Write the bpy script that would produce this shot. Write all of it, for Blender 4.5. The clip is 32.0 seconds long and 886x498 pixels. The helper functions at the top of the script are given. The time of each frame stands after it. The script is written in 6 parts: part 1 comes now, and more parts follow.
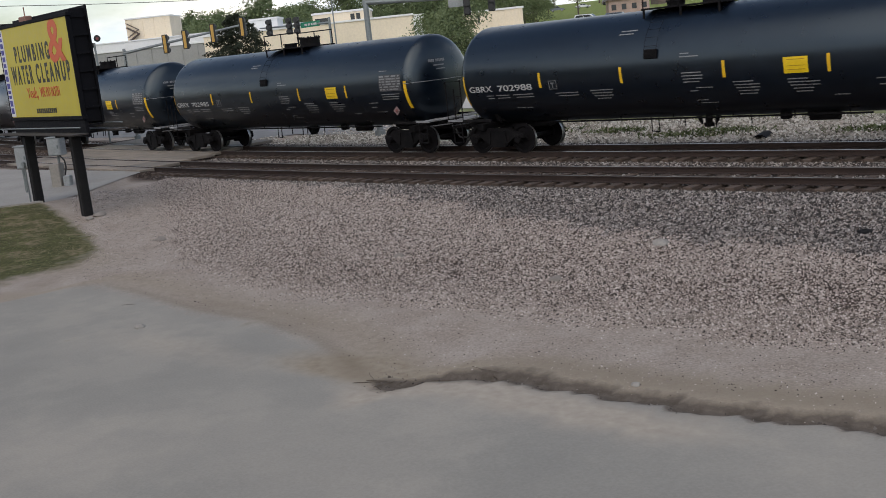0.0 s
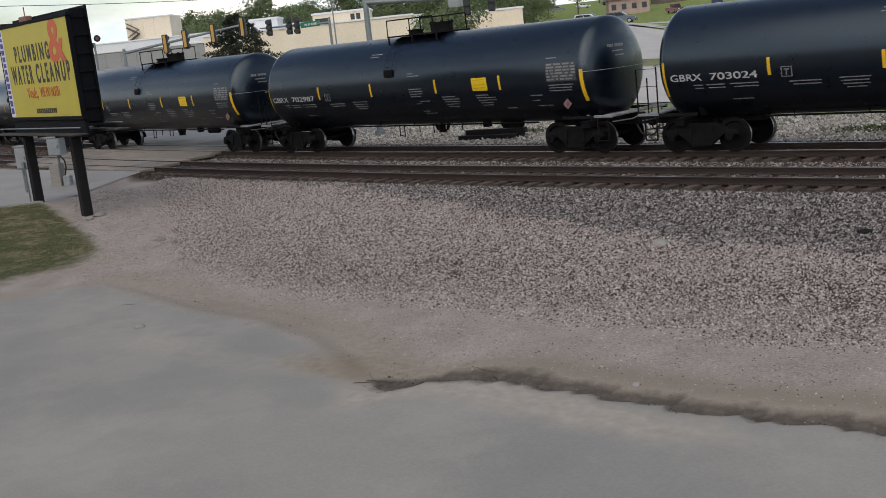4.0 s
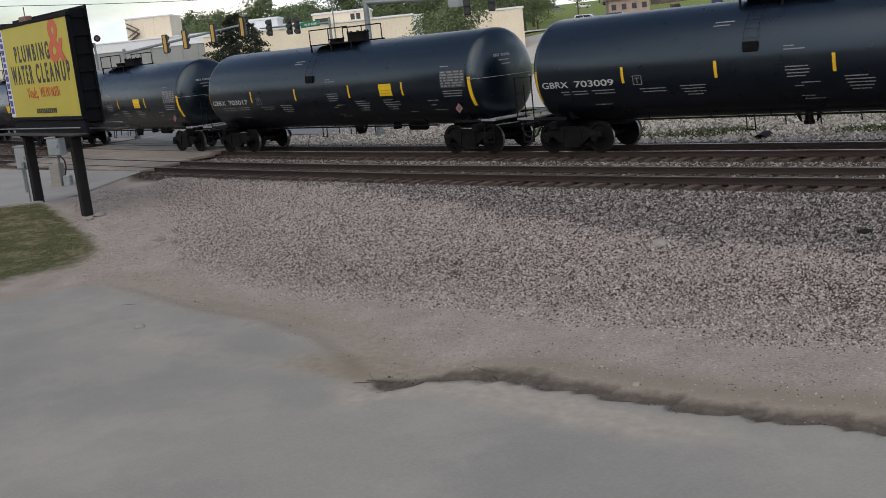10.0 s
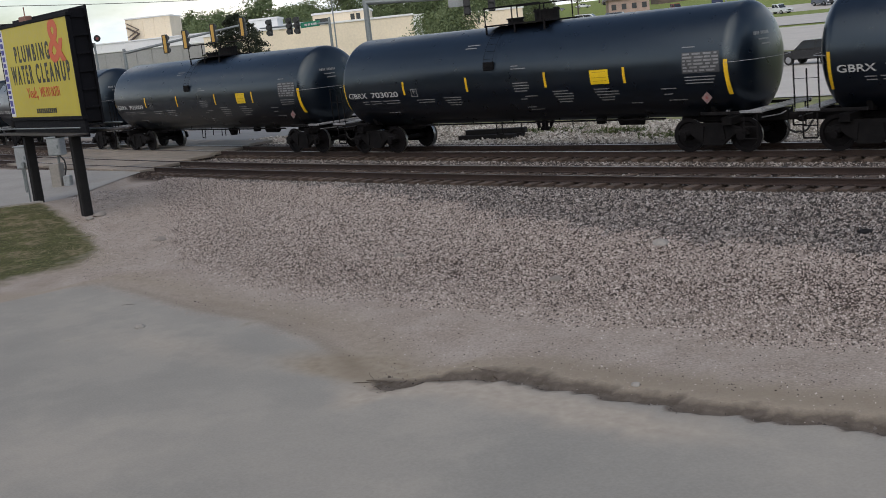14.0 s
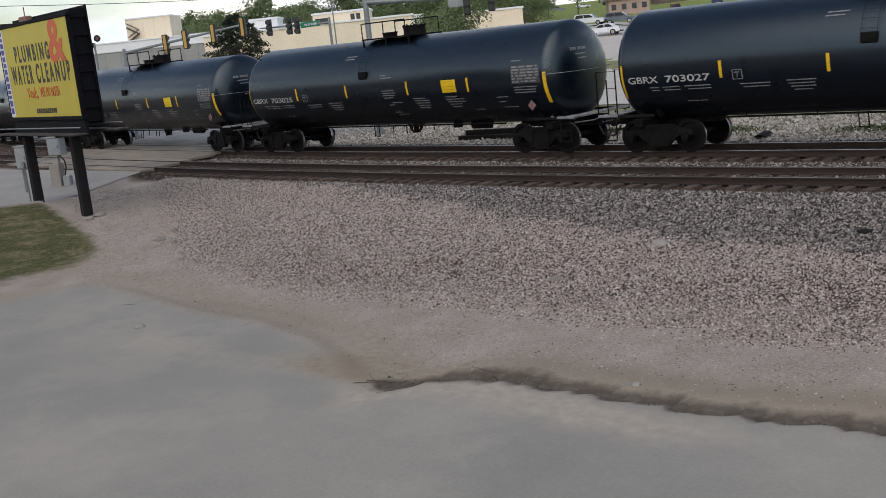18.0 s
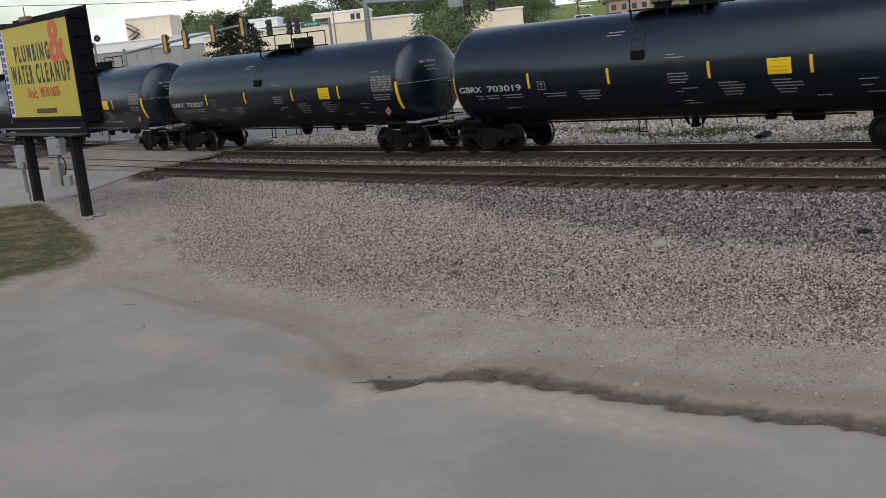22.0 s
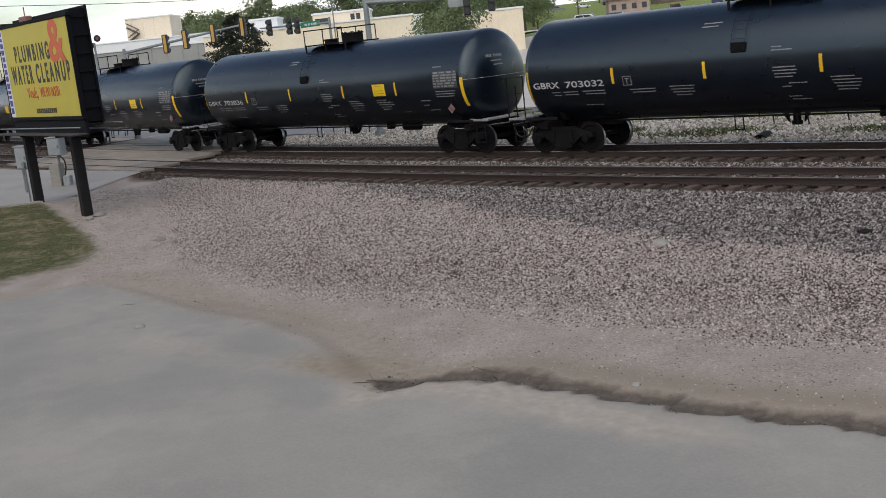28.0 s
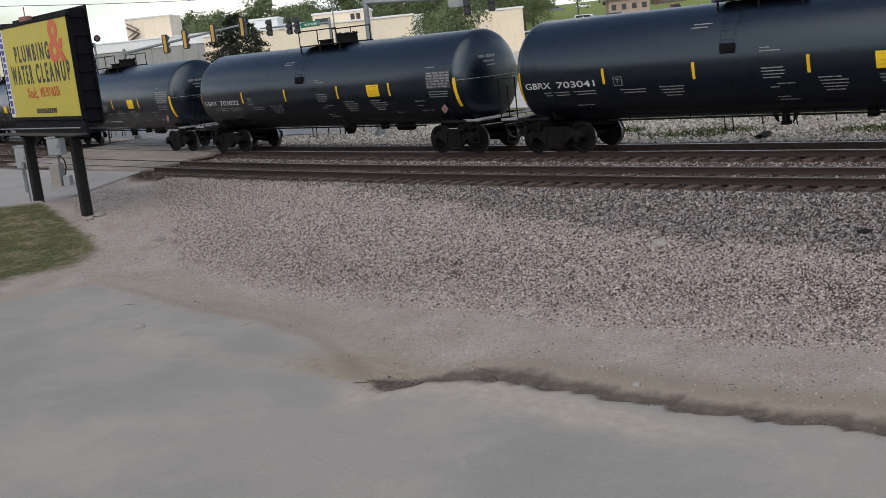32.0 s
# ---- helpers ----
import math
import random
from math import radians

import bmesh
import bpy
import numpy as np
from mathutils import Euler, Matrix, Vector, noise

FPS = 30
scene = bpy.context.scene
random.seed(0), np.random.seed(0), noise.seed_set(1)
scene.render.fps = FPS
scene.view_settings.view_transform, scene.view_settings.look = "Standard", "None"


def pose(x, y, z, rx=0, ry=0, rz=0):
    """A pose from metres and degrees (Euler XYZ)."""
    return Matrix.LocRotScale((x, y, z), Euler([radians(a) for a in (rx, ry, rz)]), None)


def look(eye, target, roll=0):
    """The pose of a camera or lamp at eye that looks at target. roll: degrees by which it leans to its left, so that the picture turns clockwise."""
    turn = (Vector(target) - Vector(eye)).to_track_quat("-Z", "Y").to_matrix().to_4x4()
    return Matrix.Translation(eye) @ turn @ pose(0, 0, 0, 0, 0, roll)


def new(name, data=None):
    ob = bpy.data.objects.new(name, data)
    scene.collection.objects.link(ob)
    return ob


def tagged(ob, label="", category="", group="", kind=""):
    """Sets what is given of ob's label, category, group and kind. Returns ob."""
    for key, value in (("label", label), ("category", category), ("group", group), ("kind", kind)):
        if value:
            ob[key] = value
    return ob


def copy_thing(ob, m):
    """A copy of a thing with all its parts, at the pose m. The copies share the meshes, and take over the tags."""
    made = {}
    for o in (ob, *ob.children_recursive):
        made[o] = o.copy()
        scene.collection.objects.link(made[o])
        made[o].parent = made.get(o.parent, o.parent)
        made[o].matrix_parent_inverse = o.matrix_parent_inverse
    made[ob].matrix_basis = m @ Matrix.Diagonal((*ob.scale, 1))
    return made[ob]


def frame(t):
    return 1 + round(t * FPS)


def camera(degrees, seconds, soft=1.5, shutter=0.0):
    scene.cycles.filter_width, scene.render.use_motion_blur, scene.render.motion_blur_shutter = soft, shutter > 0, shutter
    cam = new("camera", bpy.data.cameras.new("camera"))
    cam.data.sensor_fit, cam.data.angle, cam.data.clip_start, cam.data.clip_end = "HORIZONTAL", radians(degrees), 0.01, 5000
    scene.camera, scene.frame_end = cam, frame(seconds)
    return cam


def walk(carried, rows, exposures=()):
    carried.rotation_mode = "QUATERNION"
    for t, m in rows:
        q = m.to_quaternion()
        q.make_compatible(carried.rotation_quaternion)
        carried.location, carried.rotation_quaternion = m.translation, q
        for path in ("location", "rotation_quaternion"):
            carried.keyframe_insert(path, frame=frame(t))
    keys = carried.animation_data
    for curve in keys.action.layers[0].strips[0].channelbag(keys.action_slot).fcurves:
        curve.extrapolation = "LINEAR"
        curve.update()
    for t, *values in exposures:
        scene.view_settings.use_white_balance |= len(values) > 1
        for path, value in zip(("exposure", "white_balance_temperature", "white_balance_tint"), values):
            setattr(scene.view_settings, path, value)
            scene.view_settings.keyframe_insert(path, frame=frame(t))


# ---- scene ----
import itertools

EYE = (0.0, 0.0, 4.008)
cam = camera(44.28, 32.0, soft=0.6, shutter=0.12)
walk(cam, [(0.0, look(EYE, (-6.8505, 7.0264, 2.0841), -6.105)),
           (32.0, look(EYE, (-6.8505, 7.0264, 2.0841), -6.105))],
     exposures=[(0.0, 0.34, 6850, 10), (20.0, 0.38, 6850, 10), (25.0, 0.45, 6850, 10), (32.0, 0.53, 6850, 10)])

# ---------------------------------------------------------------- light
SUN_EL, SUN_AZ = 48.0, 155.0          # degrees; azimuth clockwise from +Y
world = bpy.data.worlds.new("sky")
scene.world = world
world.use_nodes = True
wn, wl = world.node_tree.nodes, world.node_tree.links
wn.clear()
w_out = wn.new("ShaderNodeOutputWorld")
w_bg = wn.new("ShaderNodeBackground")
w_sky = wn.new("ShaderNodeTexSky")
w_sky.sky_type, w_sky.sun_disc = "NISHITA", False
w_sky.sun_elevation, w_sky.sun_rotation = radians(SUN_EL), radians(SUN_AZ)
w_co = wn.new("ShaderNodeTexCoord")
w_map = wn.new("ShaderNodeMapping")
w_map.inputs["Scale"].default_value = (1.0, 1.0, 2.6)
w_noise = wn.new("ShaderNodeTexNoise")
w_noise.inputs["Scale"].default_value, w_noise.inputs["Detail"].default_value = 2.6, 7.0
w_noise.inputs["Roughness"].default_value = 0.55
w_ramp = wn.new("ShaderNodeValToRGB")
w_ramp.color_ramp.elements[0].position, w_ramp.color_ramp.elements[1].position = 0.35, 0.56
w_mix = wn.new("ShaderNodeMix")
w_mix.data_type = "RGBA"
w_tone = wn.new("ShaderNodeTexNoise")           # grey undersides and bright tops of the clouds
w_tone.inputs["Scale"].default_value, w_tone.inputs["Detail"].default_value = 6.5, 6.0
w_tones = wn.new("ShaderNodeValToRGB")
w_tones.color_ramp.elements[0].position, w_tones.color_ramp.elements[0].color = 0.42, (0.5, 0.6, 0.74, 1)
w_tones.color_ramp.elements[1].position, w_tones.color_ramp.elements[1].color = 0.68, (1.0, 1.0, 1.0, 1)
w_cloud = wn.new("ShaderNodeVectorMath")
w_cloud.operation = "MULTIPLY"
w_cloud.inputs[1].default_value = (14.2, 13.7, 13.2)
wl.new(w_map.outputs["Vector"], w_tone.inputs["Vector"])
wl.new(w_tone.outputs["Fac"], w_tones.inputs["Fac"])
wl.new(w_tones.outputs["Color"], w_cloud.inputs[0])
wl.new(w_cloud.outputs["Vector"], w_mix.inputs["B"])
wl.new(w_co.outputs["Generated"], w_map.inputs["Vector"])
wl.new(w_map.outputs["Vector"], w_noise.inputs["Vector"])
w_sep = wn.new("ShaderNodeSeparateXYZ")
wl.new(w_co.outputs["Generated"], w_sep.inputs["Vector"])
w_haze = wn.new("ShaderNodeMath")          # clouds crowd together towards the horizon
w_haze.operation = "MULTIPLY_ADD"
wl.new(w_sep.outputs["Z"], w_haze.inputs[0])
w_haze.inputs[1].default_value = -0.32
wl.new(w_noise.outputs["Fac"], w_haze.inputs[2])
wl.new(w_haze.outputs[0], w_ramp.inputs["Fac"])
wl.new(w_ramp.outputs["Color"], w_mix.inputs["Factor"])
wl.new(w_sky.outputs["Color"], w_mix.inputs["A"])
wl.new(w_mix.outputs["Result"], w_bg.inputs["Color"])
w_bg.inputs["Strength"].default_value = 0.102
wl.new(w_bg.outputs["Background"], w_out.inputs["Surface"])

sun = new("sun", bpy.data.lights.new("sun", "SUN"))
sun.data.energy, sun.data.angle, sun.data.color = 1.1, radians(85), (1.0, 0.965, 0.915)
_az, _el = radians(SUN_AZ), radians(SUN_EL)
sun.matrix_world = look((math.sin(_az) * math.cos(_el) * 60, math.cos(_az) * math.cos(_el) * 60, math.sin(_el) * 60), (0, 0, 0))


# ---------------------------------------------------------------- materials
def material(name, color, rough=0.7, metal=0.0, vary=0.25, scale=1.5, fine=25.0, bump=0.15, depth=0.01, spec=0.5, tint=None, rand=0.0, coat=0.0, gloss=0.08):
    """Two scales of colour variation, grain in the gloss and a bump, all in metres."""
    m = bpy.data.materials.new(name)
    m.use_nodes = True
    n, l = m.node_tree.nodes, m.node_tree.links
    b = n["Principled BSDF"]
    b.inputs["Metallic"].default_value = metal
    b.inputs["Specular IOR Level"].default_value = spec
    b.inputs["Coat Weight"].default_value = coat
    co = n.new("ShaderNodeTexCoord")
    big, small = n.new("ShaderNodeTexNoise"), n.new("ShaderNodeTexNoise")
    big.inputs["Scale"].default_value, big.inputs["Detail"].default_value = scale, 5
    small.inputs["Scale"].default_value, small.inputs["Detail"].default_value = fine, 3
    for t in (big, small):
        l.new(co.outputs["Object"], t.inputs["Vector"])
    add = n.new("ShaderNodeMath")
    add.operation = "ADD"
    l.new(big.outputs["Fac"], add.inputs[0])
    l.new(small.outputs["Fac"], add.inputs[1])
    last = add.outputs[0]
    if rand:
        info = n.new("ShaderNodeObjectInfo")
        mul = n.new("ShaderNodeMath")
        mul.operation = "MULTIPLY_ADD"
        l.new(info.outputs["Random"], mul.inputs[0])
        mul.inputs[1].default_value = rand
        l.new(last, mul.inputs[2])
        last = mul.outputs[0]
    rng = n.new("ShaderNodeMapRange")
    rng.inputs["From Min"].default_value, rng.inputs["From Max"].default_value = 0.65, 1.35 + rand
    l.new(last, rng.inputs["Value"])
    mix = n.new("ShaderNodeMix")
    mix.data_type = "RGBA"
    c2 = tint or color
    mix.inputs["A"].default_value = (*[min(1, c * (1 - vary)) for c in color], 1)
    mix.inputs["B"].default_value = (*[min(1, c * (1 + vary)) for c in c2], 1)
    l.new(rng.outputs["Result"], mix.inputs["Factor"])
    l.new(mix.outputs["Result"], b.inputs["Base Color"])
    rr = n.new("ShaderNodeMapRange")
    rr.inputs["From Min"].default_value, rr.inputs["From Max"].default_value = 0.3, 0.7
    rr.inputs["To Min"].default_value, rr.inputs["To Max"].default_value = max(0.03, rough - gloss), min(1, rough + gloss)
    l.new(small.outputs["Fac"], rr.inputs["Value"])
    l.new(rr.outputs["Result"], b.inputs["Roughness"])
    if bump:
        bp = n.new("ShaderNodeBump")
        bp.inputs["Strength"].default_value, bp.inputs["Distance"].default_value = bump, depth
        l.new(small.outputs["Fac"], bp.inputs["Height"])
        l.new(bp.outputs["Normal"], b.inputs["Normal"])
    return m


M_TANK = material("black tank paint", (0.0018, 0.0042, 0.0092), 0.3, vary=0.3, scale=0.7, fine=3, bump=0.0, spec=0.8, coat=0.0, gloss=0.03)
# cool tint put into the reflections, standing in for a bluer sky
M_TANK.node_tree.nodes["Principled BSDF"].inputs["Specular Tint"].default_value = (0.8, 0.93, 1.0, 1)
M_UNDER = material("grimy black running gear", (0.0052, 0.0056, 0.0072), 0.8, vary=0.5, scale=4, fine=30, bump=0.3, tint=(0.01, 0.0088, 0.0088), spec=0.12)
M_WHEEL = material("rust brown wheel steel", (0.0065, 0.0055, 0.006), 0.75, 0.0, vary=0.5, scale=5, fine=40, spec=0.15)
M_TREAD = material("polished wheel tread", (0.4, 0.4, 0.4), 0.35, 0.9, vary=0.2)
M_YELLOW = material("yellow reflective tape", (0.72, 0.42, 0.015), 0.45, vary=0.18, scale=3, fine=30, bump=0.03)
M_PLATE = material("yellow warning panel", (0.76, 0.5, 0.01), 0.5, vary=0.12, scale=4, fine=30, bump=0.03)
M_WHITE = material("white stencil paint", (0.42, 0.42, 0.41), 0.6, vary=0.25, scale=6, fine=60, bump=0.03)
M_STENCIL = material("faded white small print", (0.19, 0.19, 0.19), 0.6, vary=0.35, scale=8, fine=60, bump=0.03)
M_TABLE = material("grey stencil panel", (0.055, 0.055, 0.057), 0.6, vary=0.3, scale=6, fine=50, bump=0.03)
M_SIGNBLUE = material("dark blue sign face", (0.015, 0.025, 0.07), 0.5, vary=0.3, scale=2, fine=10)
M_GRATE = material("worn galvanised grating", (0.26, 0.26, 0.265), 0.55, 0.2, vary=0.45, scale=3, fine=25)
M_PLACARD = material("grimy white placard", (0.2, 0.125, 0.12), 0.6, vary=0.35, scale=8, fine=40)
M_RED = material("red placard ink", (0.22, 0.06, 0.055), 0.5, vary=0.15)
M_RAIL_SIDE = material("rusty rail web", (0.03, 0.017, 0.0125), 0.85, vary=0.45, scale=3, fine=40, bump=0.3)
M_RAIL_TOP = material("polished rail head", (0.3, 0.28, 0.27), 0.35, 0.9, vary=0.2, scale=2, fine=30, bump=0.03)
M_TIE = material("weathered creosoted oak", (0.085, 0.06, 0.046), 0.9, vary=0.5, scale=4, fine=35, bump=0.5, depth=0.02, rand=0.9)
M_CONC = material("pale worn concrete", (0.31, 0.288, 0.258), 0.85, vary=0.18, scale=0.6, fine=12, bump=0.2)
# lighter than M_CONC: sunlight on the far streets is put into the colour
M_STREET_SUNLIT = material("street concrete lightened as if sunlit", (0.5, 0.46, 0.41), 0.85, vary=0.12, scale=0.4, fine=8, bump=0.1)
M_PANEL = material("crossing panel concrete", (0.2, 0.178, 0.153), 0.85, vary=0.35, scale=1.2, fine=14, bump=0.2, rand=0.6, tint=(0.26, 0.215, 0.17))
M_ASPH = material("grey road asphalt", (0.2, 0.195, 0.19), 0.9, vary=0.2, scale=0.5, fine=20, bump=0.2)
M_STEEL = material("galvanised signal pole", (0.22, 0.24, 0.24), 0.5, 0.4, vary=0.2, scale=2, fine=20, bump=0.05)
M_SIG_Y = material("yellow signal housing", (0.5, 0.29, 0.06), 0.5, vary=0.15)
M_SIG_B = material("black signal housing", (0.02, 0.02, 0.02), 0.5, vary=0.2)
M_GREEN = material("green street sign", (0.0, 0.17, 0.09), 0.4, vary=0.1)
M_CAB = material("grey painted cabinet", (0.27, 0.285, 0.285), 0.55, vary=0.2, scale=2, fine=15, bump=0.05)
M_DARKPOST = material("black creosoted post", (0.01, 0.0095, 0.0095), 0.8, spec=0.3, vary=0.4, scale=3, fine=30, bump=0.3)
M_BB_FRAME = material("black billboard steel", (0.006, 0.006, 0.008), 0.7, spec=0.12, vary=0.35, scale=2, fine=15, bump=0.1)
M_BB_YELLOW = material("yellow billboard vinyl", (0.47, 0.385, 0.035), 0.5, vary=0.08, scale=0.8, fine=6, bump=0.04)
M_BB_BLACK = material("black billboard ink", (0.015, 0.015, 0.012), 0.5, vary=0.2)
M_BB_RED = material("orange red billboard ink", (0.55, 0.09, 0.025), 0.5, vary=0.1)
M_BB_WHITE = material("white billboard margin", (0.6, 0.6, 0.62), 0.5, vary=0.08)
M_BB_BLUE = material("blue billboard ink", (0.03, 0.03, 0.25), 0.5, vary=0.1)
M_WALKWAY = material("weathered timber catwalk", (0.04, 0.034, 0.03), 0.85, vary=0.35, scale=2, fine=20, bump=0.3)
M_TAN = material("tan precast wall", (0.8, 0.69, 0.53), 0.85, vary=0.1, scale=0.3, fine=4, bump=0.1)
M_GREYWALL = material("grey metal siding", (0.3, 0.3, 0.29), 0.7, vary=0.12, scale=0.3, fine=4, bump=0.1)
M_WHITEWALL = material("white roof membrane", (0.75, 0.75, 0.74), 0.7, vary=0.06, scale=0.3, fine=4, bump=0.05)
M_GLASS = material("dark window glass", (0.03, 0.035, 0.04), 0.12, vary=0.2, bump=0.0)
M_CARWHITE = material("white car paint", (0.72, 0.73, 0.75), 0.3, vary=0.05, bump=0.0, coat=0.5)
M_CARBLACK = material("black car paint", (0.012, 0.012, 0.014), 0.3, vary=0.1, bump=0.0, coat=0.5)
M_CARGREY = material("grey blue car paint", (0.12, 0.14, 0.17), 0.3, vary=0.1, bump=0.0, coat=0.5)
M_CARRED = material("dark red car paint", (0.2, 0.02, 0.02), 0.3, vary=0.1, bump=0.0, coat=0.5)
M_TYRE = material("tyre rubber", (0.02, 0.02, 0.02), 0.85, vary=0.2)
M_RIM = material("alloy rim", (0.4, 0.4, 0.42), 0.35, 0.8, vary=0.1)
M_BARK = material("grey brown bark", (0.1, 0.075, 0.055), 0.9, vary=0.35, scale=3, fine=20, bump=0.5, depth=0.03)
M_BOXGREEN = material("green utility box", (0.1, 0.115, 0.1), 0.5, vary=0.15)
M_FENCE = material("dark metal fence", (0.03, 0.03, 0.032), 0.6, vary=0.2)
M_BRICK = material("red brown brick wall", (0.25, 0.13, 0.1), 0.85, vary=0.25, scale=1, fine=8)
M_ROSE = material("pale rose brick wall", (0.4, 0.29, 0.25), 0.85, vary=0.2, scale=0.8, fine=6)
M_ROOF = material("brown shingle roof", (0.13, 0.1, 0.085), 0.9, vary=0.25, scale=1, fine=8)


def leaf_material(name, dark, light, patch=None):
    m = bpy.data.materials.new(name)
    m.use_nodes = True
    n, l = m.node_tree.nodes, m.node_tree.links
    b = n["Principled BSDF"]
    b.inputs["Roughness"].default_value = 0.65
    b.inputs["Specular IOR Level"].default_value = 0.25
    geo, info = n.new("ShaderNodeNewGeometry"), n.new("ShaderNodeObjectInfo")
    add = n.new("ShaderNodeMath")
    add.operation = "MULTIPLY_ADD"
    l.new(info.outputs["Random"], add.inputs[0])
    add.inputs[1].default_value = 0.4
    l.new(geo.outputs["Random Per Island"], add.inputs[2])
    mix = n.new("ShaderNodeMix")
    mix.data_type = "RGBA"
    mix.inputs["A"].default_value, mix.inputs["B"].default_value = (*dark, 1), (*light, 1)
    l.new(add.outputs[0], mix.inputs["Factor"])
    last = mix.outputs["Result"]
    if patch:                                  # dry and bare patches, about a metre across
        co, no, rg, mx = n.new("ShaderNodeTexCoord"), n.new("ShaderNodeTexNoise"), n.new("ShaderNodeMapRange"), n.new("ShaderNodeMix")
        no.inputs["Scale"].default_value, no.inputs["Detail"].default_value = 0.7, 5
        rg.inputs["From Min"].default_value, rg.inputs["From Max"].default_value = 0.48, 0.66
        mx.data_type = "RGBA"
        l.new(co.outputs["Object"], no.inputs["Vector"])
        l.new(no.outputs["Fac"], rg.inputs["Value"])
        l.new(rg.outputs["Result"], mx.inputs["Factor"])
        l.new(last, mx.inputs["A"])
        mx.inputs["B"].default_value = (*patch, 1)
        last = mx.outputs["Result"]
    l.new(last, b.inputs["Base Color"])
    return m


M_LEAF = leaf_material("green leaves", (0.07, 0.1, 0.045), (0.17, 0.21, 0.1))
M_NEEDLE = leaf_material("dark needles", (0.016, 0.022, 0.014), (0.045, 0.052, 0.032))
M_GRASS = leaf_material("mown grass blades", (0.09, 0.105, 0.038), (0.17, 0.178, 0.07), (0.24, 0.195, 0.12))
M_WEED = leaf_material("weeds", (0.04, 0.065, 0.018), (0.11, 0.125, 0.05))


def stone_material(name, ramp):
    m = bpy.data.materials.new(name)
    m.use_nodes = True
    n, l = m.node_tree.nodes, m.node_tree.links
    b = n["Principled BSDF"]
    b.inputs["Roughness"].default_value = 0.9
    geo = n.new("ShaderNodeNewGeometry")
    cr = n.new("ShaderNodeValToRGB")
    e = cr.color_ramp.elements
    while len(e) < len(ramp):
        e.new(0.5)
    for k, (pos, c) in enumerate(ramp):
        e[k].position, e[k].color = pos, (*c, 1)
    l.new(geo.outputs["Random Per Island"], cr.inputs["Fac"])
    l.new(cr.outputs["Color"], b.inputs["Base Color"])
    return m


M_STONE = stone_material("pink grey crushed stone", [(0, (0.035, 0.026, 0.021)), (0.19, (0.06, 0.045, 0.037)), (0.27, (0.25, 0.199, 0.17)), (0.75, (0.42, 0.352, 0.31)), (1, (0.6, 0.525, 0.47))])
M_BALLAST = stone_material("grey ballast stone", [(0, (0.017, 0.014, 0.0125)), (0.36, (0.042, 0.035, 0.032)), (0.46, (0.14, 0.12, 0.108)), (0.85, (0.3, 0.264, 0.24)), (1, (0.48, 0.437, 0.405))])
M_CLOD = stone_material("dark soil clods", [(0, (0.03, 0.024, 0.02)), (0.7, (0.09, 0.072, 0.06)), (1, (0.28, 0.25, 0.22))])
M_RIPRAP = stone_material("pale rubble", [(0, (0.09, 0.077, 0.058)), (0.45, (0.29, 0.255, 0.208)), (1, (0.6, 0.56, 0.49))])


